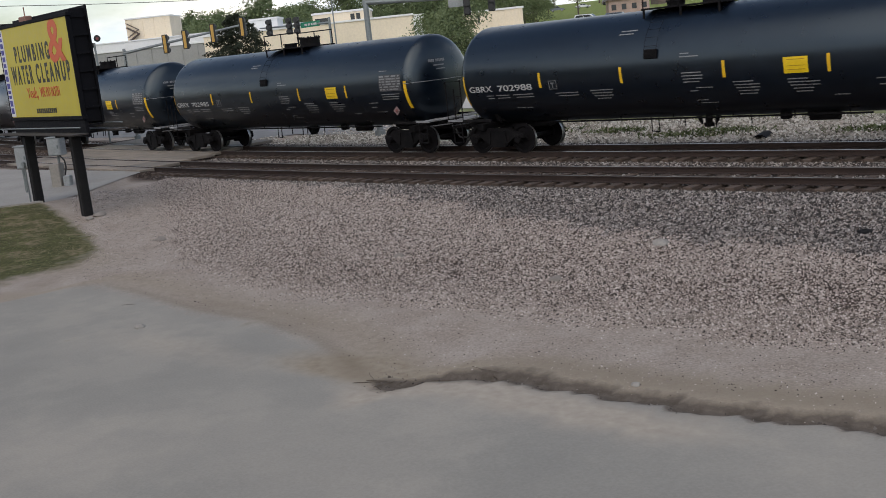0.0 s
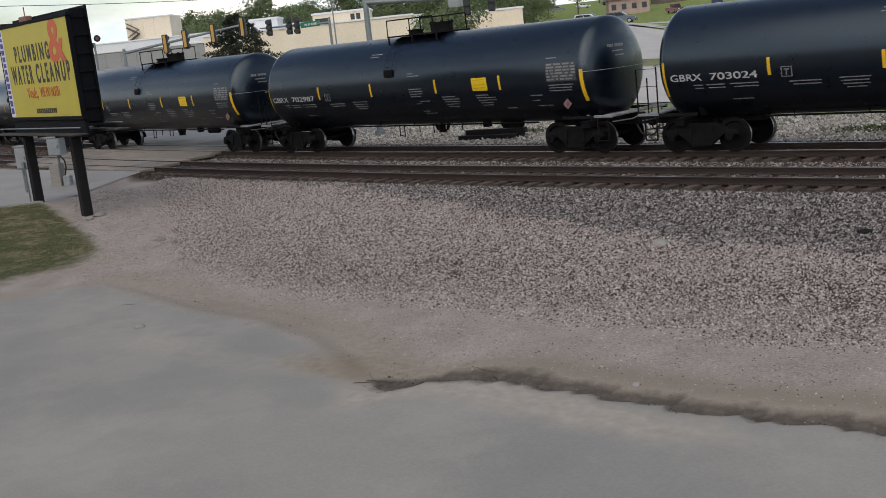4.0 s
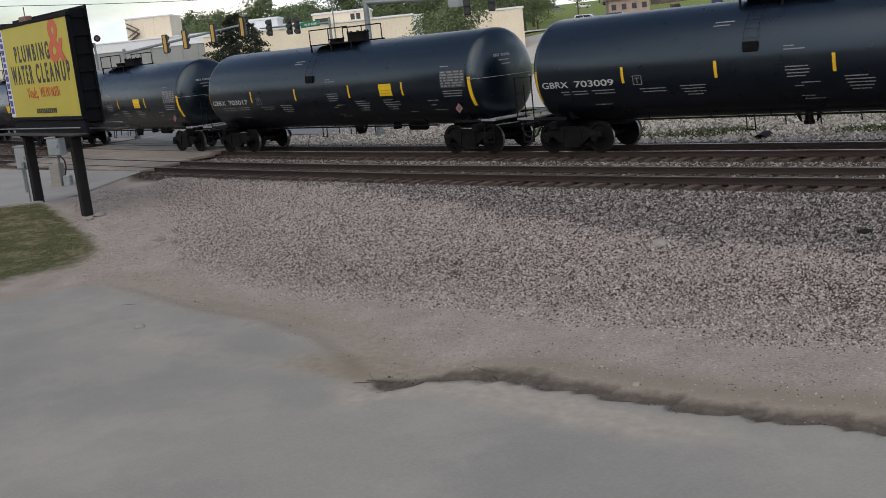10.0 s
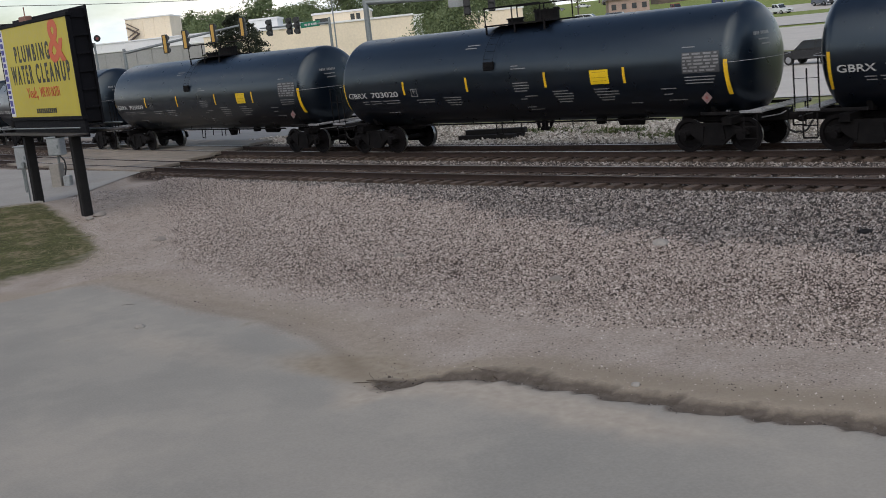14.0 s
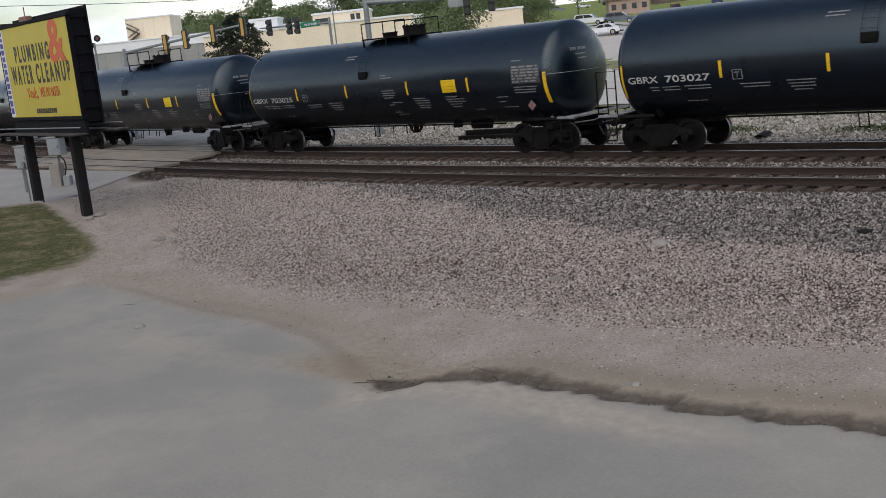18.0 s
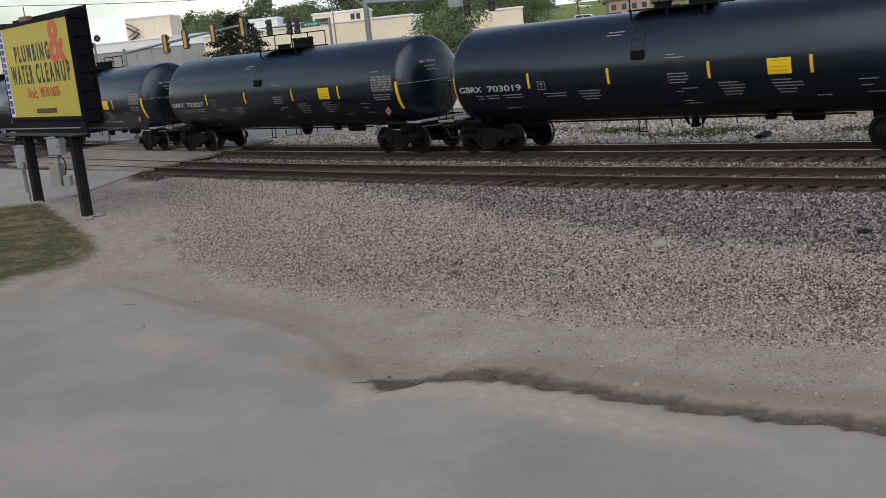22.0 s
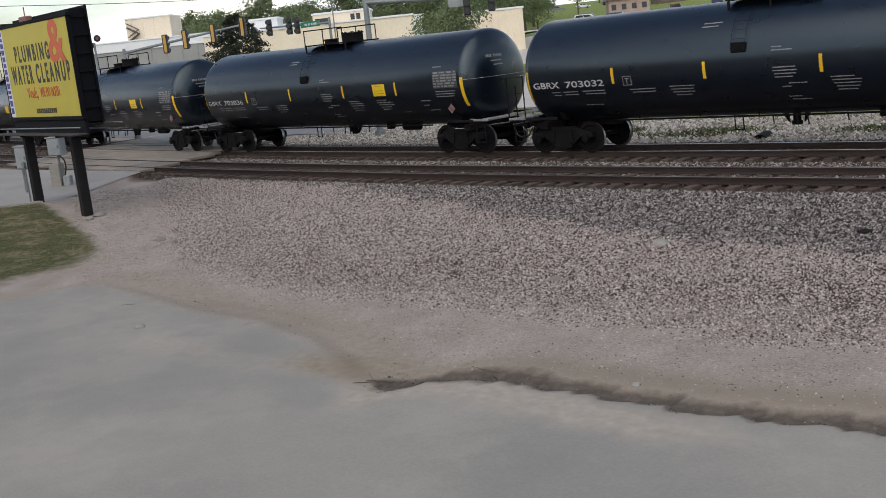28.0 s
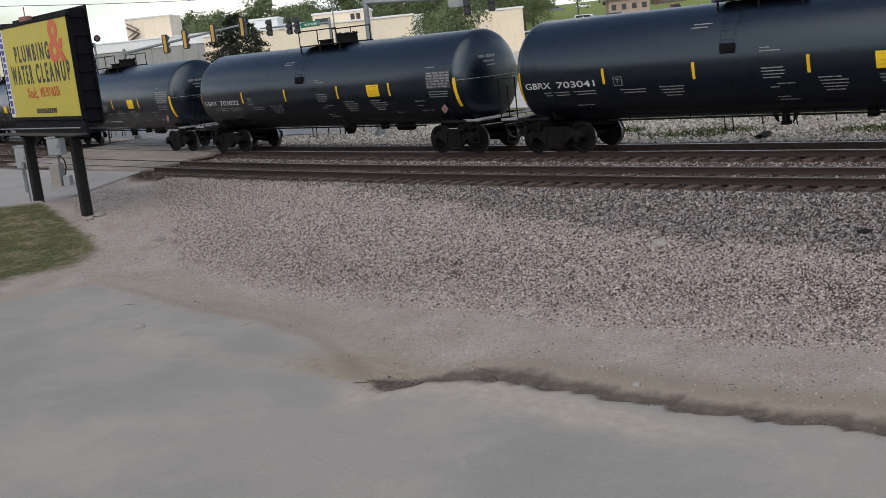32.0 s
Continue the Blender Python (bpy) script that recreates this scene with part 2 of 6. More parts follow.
def ground_material():
    """Gravel, worn paving, bare soil and turf, blended by the zones that lie in the sheet's own attributes."""
    m = bpy.data.materials.new("gravel, worn paving and soil")
    m.use_nodes = True
    n, l = m.node_tree.nodes, m.node_tree.links
    b = n["Principled BSDF"]
    b.inputs["Roughness"].default_value = 0.92
    b.inputs["Specular IOR Level"].default_value = 0.08
    co = n.new("ShaderNodeTexCoord")

    def tex(scale, detail=5, rough=0.55):
        t = n.new("ShaderNodeTexNoise")
        t.inputs["Scale"].default_value, t.inputs["Detail"].default_value, t.inputs["Roughness"].default_value = scale, detail, rough
        l.new(co.outputs["Object"], t.inputs["Vector"])
        return t.outputs["Fac"]

    def ramp(fac, stops):
        r = n.new("ShaderNodeValToRGB")
        e = r.color_ramp.elements
        while len(e) < len(stops):
            e.new(0.5)
        for k, (pos, c) in enumerate(stops):
            e[k].position, e[k].color = pos, (*c, 1)
        l.new(fac, r.inputs["Fac"])
        return r.outputs["Color"]

    def mix(fac, a, c, kind="MIX"):
        x = n.new("ShaderNodeMix")
        x.data_type, x.blend_type = "RGBA", kind
        for sock, v in ((x.inputs["Factor"], fac), (x.inputs["A"], a), (x.inputs["B"], c)):
            if isinstance(v, (int, float)):
                sock.default_value = v
            elif isinstance(v, tuple):
                sock.default_value = (*v, 1)
            else:
                l.new(v, sock)
        return x.outputs["Result"]

    def math_node(op, a, c):
        x = n.new("ShaderNodeMath")
        x.operation = op
        x.use_clamp = True
        for sock, v in ((x.inputs[0], a), (x.inputs[1], c)):
            if isinstance(v, (int, float)):
                sock.default_value = v
            else:
                l.new(v, sock)
        return x.outputs[0]

    def zone(name, noise_fac, rag, soft=0.12):
        a = n.new("ShaderNodeAttribute")
        a.attribute_name = name
        s = n.new("ShaderNodeMath")
        s.operation = "MULTIPLY_ADD"
        l.new(noise_fac, s.inputs[0])
        s.inputs[1].default_value = rag
        l.new(a.outputs["Fac"], s.inputs[2])
        r = n.new("ShaderNodeMapRange")
        r.inputs["From Min"].default_value = 0.5 + rag * 0.5 - soft
        r.inputs["From Max"].default_value = 0.5 + rag * 0.5 + soft
        l.new(s.outputs[0], r.inputs["Value"])
        return r.outputs["Result"]

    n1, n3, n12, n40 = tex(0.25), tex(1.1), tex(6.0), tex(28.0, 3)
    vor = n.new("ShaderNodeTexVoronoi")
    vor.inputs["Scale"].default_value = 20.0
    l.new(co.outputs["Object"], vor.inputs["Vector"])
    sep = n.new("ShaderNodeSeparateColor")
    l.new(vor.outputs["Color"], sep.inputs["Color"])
    # very dark base: the shade between loose stones is put into the colour
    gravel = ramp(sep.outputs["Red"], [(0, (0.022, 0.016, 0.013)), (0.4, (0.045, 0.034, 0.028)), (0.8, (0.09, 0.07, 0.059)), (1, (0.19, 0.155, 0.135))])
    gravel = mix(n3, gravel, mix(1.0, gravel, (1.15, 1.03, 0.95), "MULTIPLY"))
    soil = ramp(n12, [(0.3, (0.265, 0.215, 0.16)), (0.7, (0.345, 0.292, 0.225))])
    dust = mix(0.6, ramp(n12, [(0.3, (0.31, 0.258, 0.216)), (0.7, (0.43, 0.362, 0.308))]), ramp(n3, [(0.35, (0.29, 0.235, 0.19)), (0.65, (0.44, 0.378, 0.327))]))
    dust = mix(0.22, dust, ramp(n40, [(0.4, (0.1, 0.08, 0.065)), (0.6, (0.55, 0.48, 0.42))]))
    n05 = tex(0.55, 7, 0.62)
    paving = ramp(n1, [(0.36, (0.27, 0.256, 0.228)), (0.5, (0.315, 0.293, 0.256)), (0.62, (0.385, 0.348, 0.298))])
    paving = mix(0.42, paving, ramp(n05, [(0.36, (0.255, 0.243, 0.218)), (0.5, (0.31, 0.29, 0.254)), (0.6, (0.41, 0.37, 0.315))]))
    paving = mix(0.2, paving, ramp(n40, [(0.3, (0.23, 0.213, 0.185)), (0.7, (0.41, 0.38, 0.335))]))
    turf = mix(ramp(n3, [(0.47, (0, 0, 0)), (0.63, (1, 1, 1))]), ramp(n12, [(0.3, (0.05, 0.056, 0.023)), (0.7, (0.12, 0.116, 0.053))]), ramp(n12, [(0.35, (0.085, 0.085, 0.035)), (0.65, (0.25, 0.195, 0.13))]))
    dark_band = ramp(n12, [(0.3, (0.085, 0.07, 0.056)), (0.7, (0.16, 0.132, 0.108))])
    silt = ramp(n12, [(0.3, (0.36, 0.31, 0.255)), (0.7, (0.44, 0.385, 0.32))])
    field = ramp(n3, [(0.3, (0.15, 0.17, 0.07)), (0.7, (0.29, 0.28, 0.15))])
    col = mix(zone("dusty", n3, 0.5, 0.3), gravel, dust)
    col = mix(zone("paving", n12, 0.6, 0.2), col, paving)
    col = mix(zone("silt", n3, 0.7, 0.4), col, silt)
    col = mix(zone("soil", n3, 0.6, 0.35), col, soil)
    stain = ramp(n12, [(0.3, (0.15, 0.117, 0.083)), (0.7, (0.25, 0.205, 0.15))])
    col = mix(zone("stain", n12, 0.8, 0.3), col, stain)
    col = mix(zone("dark_band", n12, 0.9, 0.22), col, dark_band)
    col = mix(zone("turf", n3, 1.5, 0.2), col, turf)
    col = mix(zone("field", n3, 0.5, 0.15), col, field)
    meadow = ramp(n3, [(0.3, (0.15, 0.2, 0.05)), (0.7, (0.28, 0.31, 0.11))])
    col = mix(zone("meadow", n3, 0.5, 0.15), col, meadow)
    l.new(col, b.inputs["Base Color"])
    hgt = mix(zone("soil", n3, 0.6, 0.35), vor.outputs["Distance"], mix(0.25, (0.5, 0.5, 0.5), n40))
    hgt = mix(zone("dusty", n3, 0.5, 0.3), hgt, mix(0.45, (0.5, 0.5, 0.5), n40))
    hgt = mix(zone("paving", n12, 0.25, 0.1), hgt, mix(0.05, (0.5, 0.5, 0.5), n40))
    bp = n.new("ShaderNodeBump")
    bp.inputs["Strength"].default_value, bp.inputs["Distance"].default_value = 0.7, 0.03
    l.new(hgt, bp.inputs["Height"])
    l.new(bp.outputs["Normal"], b.inputs["Normal"])
    return m


M_GROUND = ground_material()


# ---------------------------------------------------------------- mesh helpers
def mesh_of(name, bm, mats, smooth=False):
    me = bpy.data.meshes.new(name)
    bm.normal_update()
    bm.to_mesh(me)
    bm.free()
    for m in (mats if isinstance(mats, (list, tuple)) else [mats]):
        me.materials.append(m)
    if smooth:
        me.shade_smooth()
        me.set_sharp_from_angle(angle=radians(40))
    return me


def part(name, bm, mats, parent, label="", at=None, smooth=False):
    ob = new(name, mesh_of(name, bm, mats, smooth))
    ob.parent = parent
    if at is not None:
        ob.matrix_basis = at
    return tagged(ob, label)


def thing(name, bm, mats, label, category, at=None, group="", kind="", smooth=False):
    ob = new(name, mesh_of(name, bm, mats, smooth))
    if at is not None:
        ob.matrix_basis = at
    return tagged(ob, label, category, group, kind)


def base(name, label, category, at=None, group="", kind=""):
    ob = new(name)
    ob.empty_display_size = 0.2
    if at is not None:
        ob.matrix_basis = at
    return tagged(ob, label, category, group, kind)


def box(bm, c, s, m=None, bevel=0.0, index=0):
    """A box of size s round c, with softened edges."""
    r = bmesh.ops.create_cube(bm, size=1.0)
    bmesh.ops.scale(bm, vec=s, verts=r["verts"])
    bmesh.ops.translate(bm, vec=c, verts=r["verts"])
    faces = {f for v in r["verts"] for f in v.link_faces}
    for f in faces:
        f.material_index = index
    vs = list(r["verts"])
    if bevel:
        es = list({e for v in vs for e in v.link_edges})
        g = bmesh.ops.bevel(bm, geom=es, offset=bevel, segments=1, affect="EDGES", profile=0.5)
        vs = list({v for f in g["faces"] for v in f.verts} | {v for v in vs if v.is_valid})
    if m is not None:
        bmesh.ops.transform(bm, matrix=m, verts=vs)
    return vs


def rod(bm, a, b, r, seg=8, r2=None, index=0):
    a, b = Vector(a), Vector(b)
    d = b - a
    g = bmesh.ops.create_cone(bm, cap_ends=True, segments=seg, radius1=r, radius2=r if r2 is None else r2, depth=d.length)
    q = d.to_track_quat("Z", "Y").to_matrix().to_4x4()
    bmesh.ops.transform(bm, matrix=Matrix.Translation((a + b) / 2) @ q, verts=g["verts"])
    for f in {f for v in g["verts"] for f in v.link_faces}:
        f.material_index = index
    return g["verts"]


def pipe(bm, pts, r, seg=6):
    for a, b in zip(pts, pts[1:]):
        rod(bm, a, b, r, seg)


def lathe_x(bm, profile, seg=48, z=0.0):
    """A body of revolution round a lengthwise axis: profile of (x, radius)."""
    rings = []
    for x, r in profile:
        if r < 1e-4:
            rings.append([bm.verts.new((x, 0, z))])
        else:
            rings.append([bm.verts.new((x, r * math.cos(2 * math.pi * k / seg), z + r * math.sin(2 * math.pi * k / seg))) for k in range(seg)])
    for a, b in zip(rings, rings[1:]):
        for k in range(seg):
            k2 = (k + 1) % seg
            if len(a) == 1:
                bm.faces.new((a[0], b[k2], b[k]))
            elif len(b) == 1:
                bm.faces.new((a[k], a[k2], b[0]))
            else:
                bm.faces.new((a[k], a[k2], b[k2], b[k]))


def prism(bm, outline, y0, y1, index=0):
    """An outline in (x, z), given thickness from y0 to y1."""
    a = [bm.verts.new((x, y0, z)) for x, z in outline]
    b = [bm.verts.new((x, y1, z)) for x, z in outline]
    fs = [bm.faces.new(a), bm.faces.new(b[::-1])]
    for k in range(len(a)):
        k2 = (k + 1) % len(a)
        fs.append(bm.faces.new((a[k], b[k], b[k2], a[k2])))
    for f in fs:
        f.material_index = index
    bmesh.ops.recalc_face_normals(bm, faces=fs)


def text_mesh(words, size, extrude=0.004, align="LEFT", weight=0.0):
    cu = bpy.data.curves.new("words", "FONT")
    cu.body, cu.size, cu.extrude, cu.align_x, cu.offset = words, size, extrude, align, weight
    ob = bpy.data.objects.new("words", cu)
    scene.collection.objects.link(ob)
    bpy.context.view_layer.update()
    me = bpy.data.meshes.new_from_object(ob.evaluated_get(bpy.context.evaluated_depsgraph_get()))
    bpy.data.objects.remove(ob)
    bpy.data.curves.remove(cu)
    return me


def soup(name, verts, faces, mats, smooth=False):
    """A mesh from arrays: verts (n, 3), faces (m, k)."""
    me = bpy.data.meshes.new(name)
    verts, faces = np.asarray(verts, np.float32), np.asarray(faces, np.int32)
    me.vertices.add(len(verts))
    me.vertices.foreach_set("co", verts.ravel())
    k = faces.shape[1]
    me.loops.add(faces.size)
    me.loops.foreach_set("vertex_index", faces.ravel())
    me.polygons.add(len(faces))
    me.polygons.foreach_set("loop_start", np.arange(len(faces), dtype=np.int32) * k)
    me.update(calc_edges=True)
    me.materials.append(mats)
    if smooth:
        me.shade_smooth()
    return me


# ---------------------------------------------------------------- the lie of the land
BEND, BEND_X = 0.001775, -20.0        # the two tracks bend gently together
NEAR_V, FAR_V = 23.75, 28.11          # the two tracks' centre lines
HALF_GAUGE = 0.75


def bend(x):
    """Sideways shift of the tracks at x, and its slope; straight beyond the bend."""
    lo, hi = -95.0, 25.0
    c = np.clip(x, lo, hi)
    s = 2 * BEND * (c - BEND_X)
    return BEND * (c - BEND_X) ** 2 + s * (x - c), s


_bx = np.linspace(-400, 260, 6601)
_by = bend(_bx)[0]
_bs = np.concatenate([[0], np.cumsum(np.hypot(np.diff(_bx), np.diff(_by)))])
_bs = _bs - np.interp(BEND_X, _bx, _bs) + BEND_X


def along(s, v):
    """The place and heading on the line v at the length s along the track."""
    x = float(np.interp(s, _bs, _bx))
    y, slope = bend(x)
    h = math.atan(float(slope))
    return x - (v - FAR_V) * math.sin(h), float(y) + FAR_V + (v - FAR_V) * math.cos(h), h


def step(a, b, x):
    t = np.clip((x - a) / (b - a), 0, 1)
    return t * t * (3 - 2 * t)


ROAD_Y = np.array([-60, -20, 2, 14.5, 17.2, 19, 23, 28.3, 33.5, 41, 66, 120])
ROAD_X = np.array([-88, -60, -46, -37.6, -35.8, -36.1, -38.4, -40.8, -43.5, -47, -60, -90])


def road_side(x, y):
    """Metres beyond the road's edge, positive on the roadway."""
    return (np.interp(y, ROAD_Y, ROAD_X) - x) * 0.9


LOT_X = np.array([-60, -27, -22.3, -21.95, -21.4, -19.7, -17.0, -15.1, -13.1, -11.6, -10.9, -10.45, -10.2, -9.95, -9.4, -8.1, -6.2, -4.3, -1.0, 12])
LOT_Y = np.array([4.0, 6.5, 9.2, 10.9, 11.3, 11.16, 10.8, 10.8, 10.37, 9.75, 9.3, 9.13, 9.25, 9.68, 10.1, 10.17, 10.25, 10.6, 11.4, 13])

# where the dense gravel begins, and where the darker ballast shoulder begins
GRAVEL_X = [-60, -46, -40.5, -33.1, -26.9, -24.4, -22.0, -19.3, -16.4, -13.4, -11.0, -8.0, -5.0, 8]
GRAVEL_Y = [34, 27.5, 24.3, 20.3, 16.6, 15.0, 13.6, 12.8, 12.35, 12.4, 12.6, 12.75, 12.85, 13.5]
SHOULDER_X = [-60, -32.5, -25.5, -19.5, -14.9, -11.4, -7.3, 8]
SHOULDER_Y = [26.0, 22.6, 21.8, 20.5, 19.3, 18.4, 18.3, 18.6]


def lot_edge(x):
    rag = 0.05 * np.sin(6.3 * x + 1) + 0.04 * np.sin(13.7 * x) + 0.03 * np.sin(29.0 * x + 2)
    return np.interp(x, LOT_X, LOT_Y) + rag * step(-12.0, -10.5, x)


def height(x, y):
    x, y = np.asarray(x, float), np.asarray(y, float)
    v = y - bend(x)[0]
    z = -0.5 + 0.06 * step(14, 19, v) + 0.2 * step(19.6, 21.9, v)
    z = z + 0.28 * step(27, 36, -x) * (1 - step(18.5, 21, v)) * step(8, 14, y)
    rise = np.interp(y, [0, 60, 100, 136, 190, 225, 300, 430], [-0.95, -0.95, -0.95, 0.4, 0.9, 4.3, 7.5, 12.0])
    rise = rise + 2.5 * step(0.56, 0.70, -x / np.maximum(y, 20)) * step(92, 130, y) * (1 - step(150, 215, y))
    flat = -0.75 + step(105, 230, y) * 2.3
    w = step(-1.0, -0.8, x / np.maximum(y, 20))
    far = flat * (1 - w) + rise * w
    z = np.where(v > 30.2, z + (far + 0.1 - z) * step(36.5, 50, v) - 0.1 * step(30.4, 32, v), z)
    e = lot_edge(x)
    crack = step(-10.75, -9.9, x) * (1 - step(0, 4, x))
    z = z - crack * (0.1 * np.exp(-((y - e - 0.22) / 0.16) ** 2) - 0.02)
    z = np.where(y < 25, z + 0.05 * np.sin(x * 0.7 + 1) * np.sin(y * 0.9) * step(8, 14, y) * (1 - step(18, 21, v)), z)
    r = road_side(x, y)
    on = step(-0.25, 0.05, r) * (1 - step(13.0, 13.4, r)) * (1 - step(60, 75, y))
    z = z * (1 - on) + on * (-0.09 - 0.18 * (1 - step(17, 22.2, v)) - 0.45 * step(30.5, 40, v))
    return z


TURF_Y = [4, 9, 10.3, 11.7, 12.8, 13.8, 14.8, 16.0, 17.2]
TURF_X = [-26, -25.2, -24.3, -24.5, -24.9, -25.9, -28.3, -31.6, -36.0]


def make_ground():
    def axis(lo, hi, fine, out, grow=1.1):
        a = list(np.arange(lo, hi + 1e-6, fine))
        st, p, q = fine, lo, hi
        left, right = [], []
        while p > -out:
            st = st * grow
            p -= st
            left.append(p)
        st = fine
        while q < out:
            st = st * grow
            q += st
            right.append(q)
        return np.array(left[::-1] + a + right)
    xs = axis(-46, 0, 0.13, 2500)
    ys = axis(3.5, 24, 0.11, 2500)
    gx, gy = np.meshgrid(xs, ys)
    gz = height(gx, gy)
    nx, ny = len(xs), len(ys)
    idx = np.arange(nx * ny).reshape(ny, nx)
    faces = np.stack([idx[:-1, :-1], idx[:-1, 1:], idx[1:, 1:], idx[1:, :-1]], -1).reshape(-1, 4)
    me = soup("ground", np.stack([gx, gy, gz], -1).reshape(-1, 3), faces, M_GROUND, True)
    v = gy - bend(gx)[0]
    e = lot_edge(gx)
    zones = {}
    zones["paving"] = 0.5 + np.clip((e - gy) / (0.3 + 1.3 * (1 - step(-13, -11, gx))), -0.5, 0.5)
    yg, yb = np.interp(gx, GRAVEL_X, GRAVEL_Y), np.interp(gx, SHOULDER_X, SHOULDER_Y)
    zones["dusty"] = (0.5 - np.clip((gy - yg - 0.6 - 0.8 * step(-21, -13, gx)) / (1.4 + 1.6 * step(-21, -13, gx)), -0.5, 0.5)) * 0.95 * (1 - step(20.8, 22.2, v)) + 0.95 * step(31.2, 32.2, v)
    zones["silt"] = 1.1 * np.exp(-((gy - e + 0.42 + 0.08 * (gx + 9)) / 0.42) ** 2) * step(-11.6, -10.2, gx) * (1 - step(-7.2, -4.5, gx)) + 0.75 * np.exp(-((gx + 11.9) / 0.8) ** 2 - ((gy - 9.55) / 0.42) ** 2) + 0.45 * np.exp(-((gx + 15) / 2.2) ** 2 - ((gy - 9.2) / 0.5) ** 2)
    zones["soil"] = 0.75 * np.exp(-((gy - e - 0.7) / 0.7) ** 2) * (0.75 + 0.25 * step(-13, -9, gx)) + 0.6 * np.exp(-((gx + 25) / 2.2) ** 2 - ((gy - 12.3) / 1.6) ** 2) + 1.25 * np.exp(-((gx + 11.6) / 1.1) ** 2 - ((gy - 9.62) / 0.42) ** 2)
    zones["stain"] = 0.4 * np.exp(-((gy - e - 0.1) / 0.22) ** 2) * step(-23.5, -20, gx) * (1 - step(-12, -10.5, gx)) + 0.34 * np.exp(-((gy - e - 0.55) / 0.3) ** 2) * step(-19, -17, gx) * (1 - step(-14, -12.5, gx))
    zones["stain"] += 0.3 * np.exp(-((gx + 11.3) / 0.9) ** 2 - ((gy - 9.62 + 0.35 * (gx + 11.5)) / 0.36) ** 2) + 0.3 * np.exp(-((gx + 22.8) / 0.8) ** 2 - ((gy - 10.6) / 1.2) ** 2)
    zones["stain"] += 0.36 * np.exp(-((gy - e - 0.85) / 0.5) ** 2) * step(-10.5, -9.0, gx)
    crack = step(-11.0, -10.2, gx) * (1 - step(2, 6, gx))
    # darker along the crack, with one small patch at its start
    zones["dark_band"] = 0.92 * crack * np.exp(-((gy - e - 0.22) / (0.26 + 0.14 * np.exp(-((gx + 9.4) / 0.9) ** 2))) ** 2) + 0.5 * np.exp(-((gx + 10.5) / 0.35) ** 2 - ((gy - 9.42) / 0.13) ** 2)
    tx = np.interp(gy, TURF_Y, TURF_X)
    zones["turf"] = 0.5 + np.clip(np.minimum((tx - gx) / 2.2, (17.2 - gy) / 1.0), -0.5, 0.5)
    zones["field"] = 0.95 * step(35.5, 40.0, v)
    zones["meadow"] = step(96, 102, gy)
    for k, a in zones.items():
        at = me.attributes.new(k, "FLOAT", "POINT")
        at.data.foreach_set("value", np.clip(a, 0, 1).astype(np.float32).ravel())
    tagged(new("ground", me), "worn paved lot, dirt and pinkish gravel reaching to the hills", "ground", kind="structure")


make_ground()


def scatter_stones(name, label, mat, spots, sizes, sink=0.1, seed=3, flat=1.0):
    """Small angular stones bedded in the ground, each its own island, in one mesh."""
    rs = np.random.RandomState(seed)
    n = len(spots)
    ring = np.array([[1, 0, -0.25], [0, 1, -0.25], [-1, 0, -0.25], [0, -1, -0.25], [0.35, 0.2, 1], [-0.35, -0.1, 0.9]], float)
    tri = np.array([[0, 1, 4], [1, 5, 4], [1, 2, 5], [2, 3, 5], [3, 4, 5], [3, 0, 4]])
    v = ring[None] * (0.7 + 0.6 * rs.rand(n, 6, 1)) + 0.2 * rs.randn(n, 6, 3)
    v *= np.stack([np.ones(n), 0.6 + 0.4 * rs.rand(n), flat * (0.5 + 0.45 * rs.rand(n))], -1)[:, None]
    a = rs.rand(n) * 2 * np.pi
    c, s = np.cos(a)[:, None], np.sin(a)[:, None]
    v = np.stack([v[..., 0] * c - v[..., 1] * s, v[..., 0] * s + v[..., 1] * c, v[..., 2]], -1) * np.asarray(sizes)[:, None, None]
    p = np.array(spots)
    p[:, 2] -= np.asarray(sizes) * sink
    v += p[:, None]
    f = tri[None] + (np.arange(n) * 6)[:, None, None]
    tagged(new(name, soup(name, v.reshape(-1, 3), f.reshape(-1, 3), mat)), label, "gravel", kind="stuff")


def patches(x, y, size, seed):
    """Smooth uneven patches about the given size, from -1 to 1."""
    rs = np.random.RandomState(seed)
    out = np.zeros_like(x)
    for k in range(9):
        a, q, ph = rs.rand() * 6.28, (0.6 + 1.1 * rs.rand()) * 6.28 / size, rs.rand() * 6.28
        out += np.sin((x * np.cos(a) + y * np.sin(a)) * q + ph + 1.3 * np.sin((y * np.cos(a) - x * np.sin(a)) * q * 0.6))
    return out / 4.5


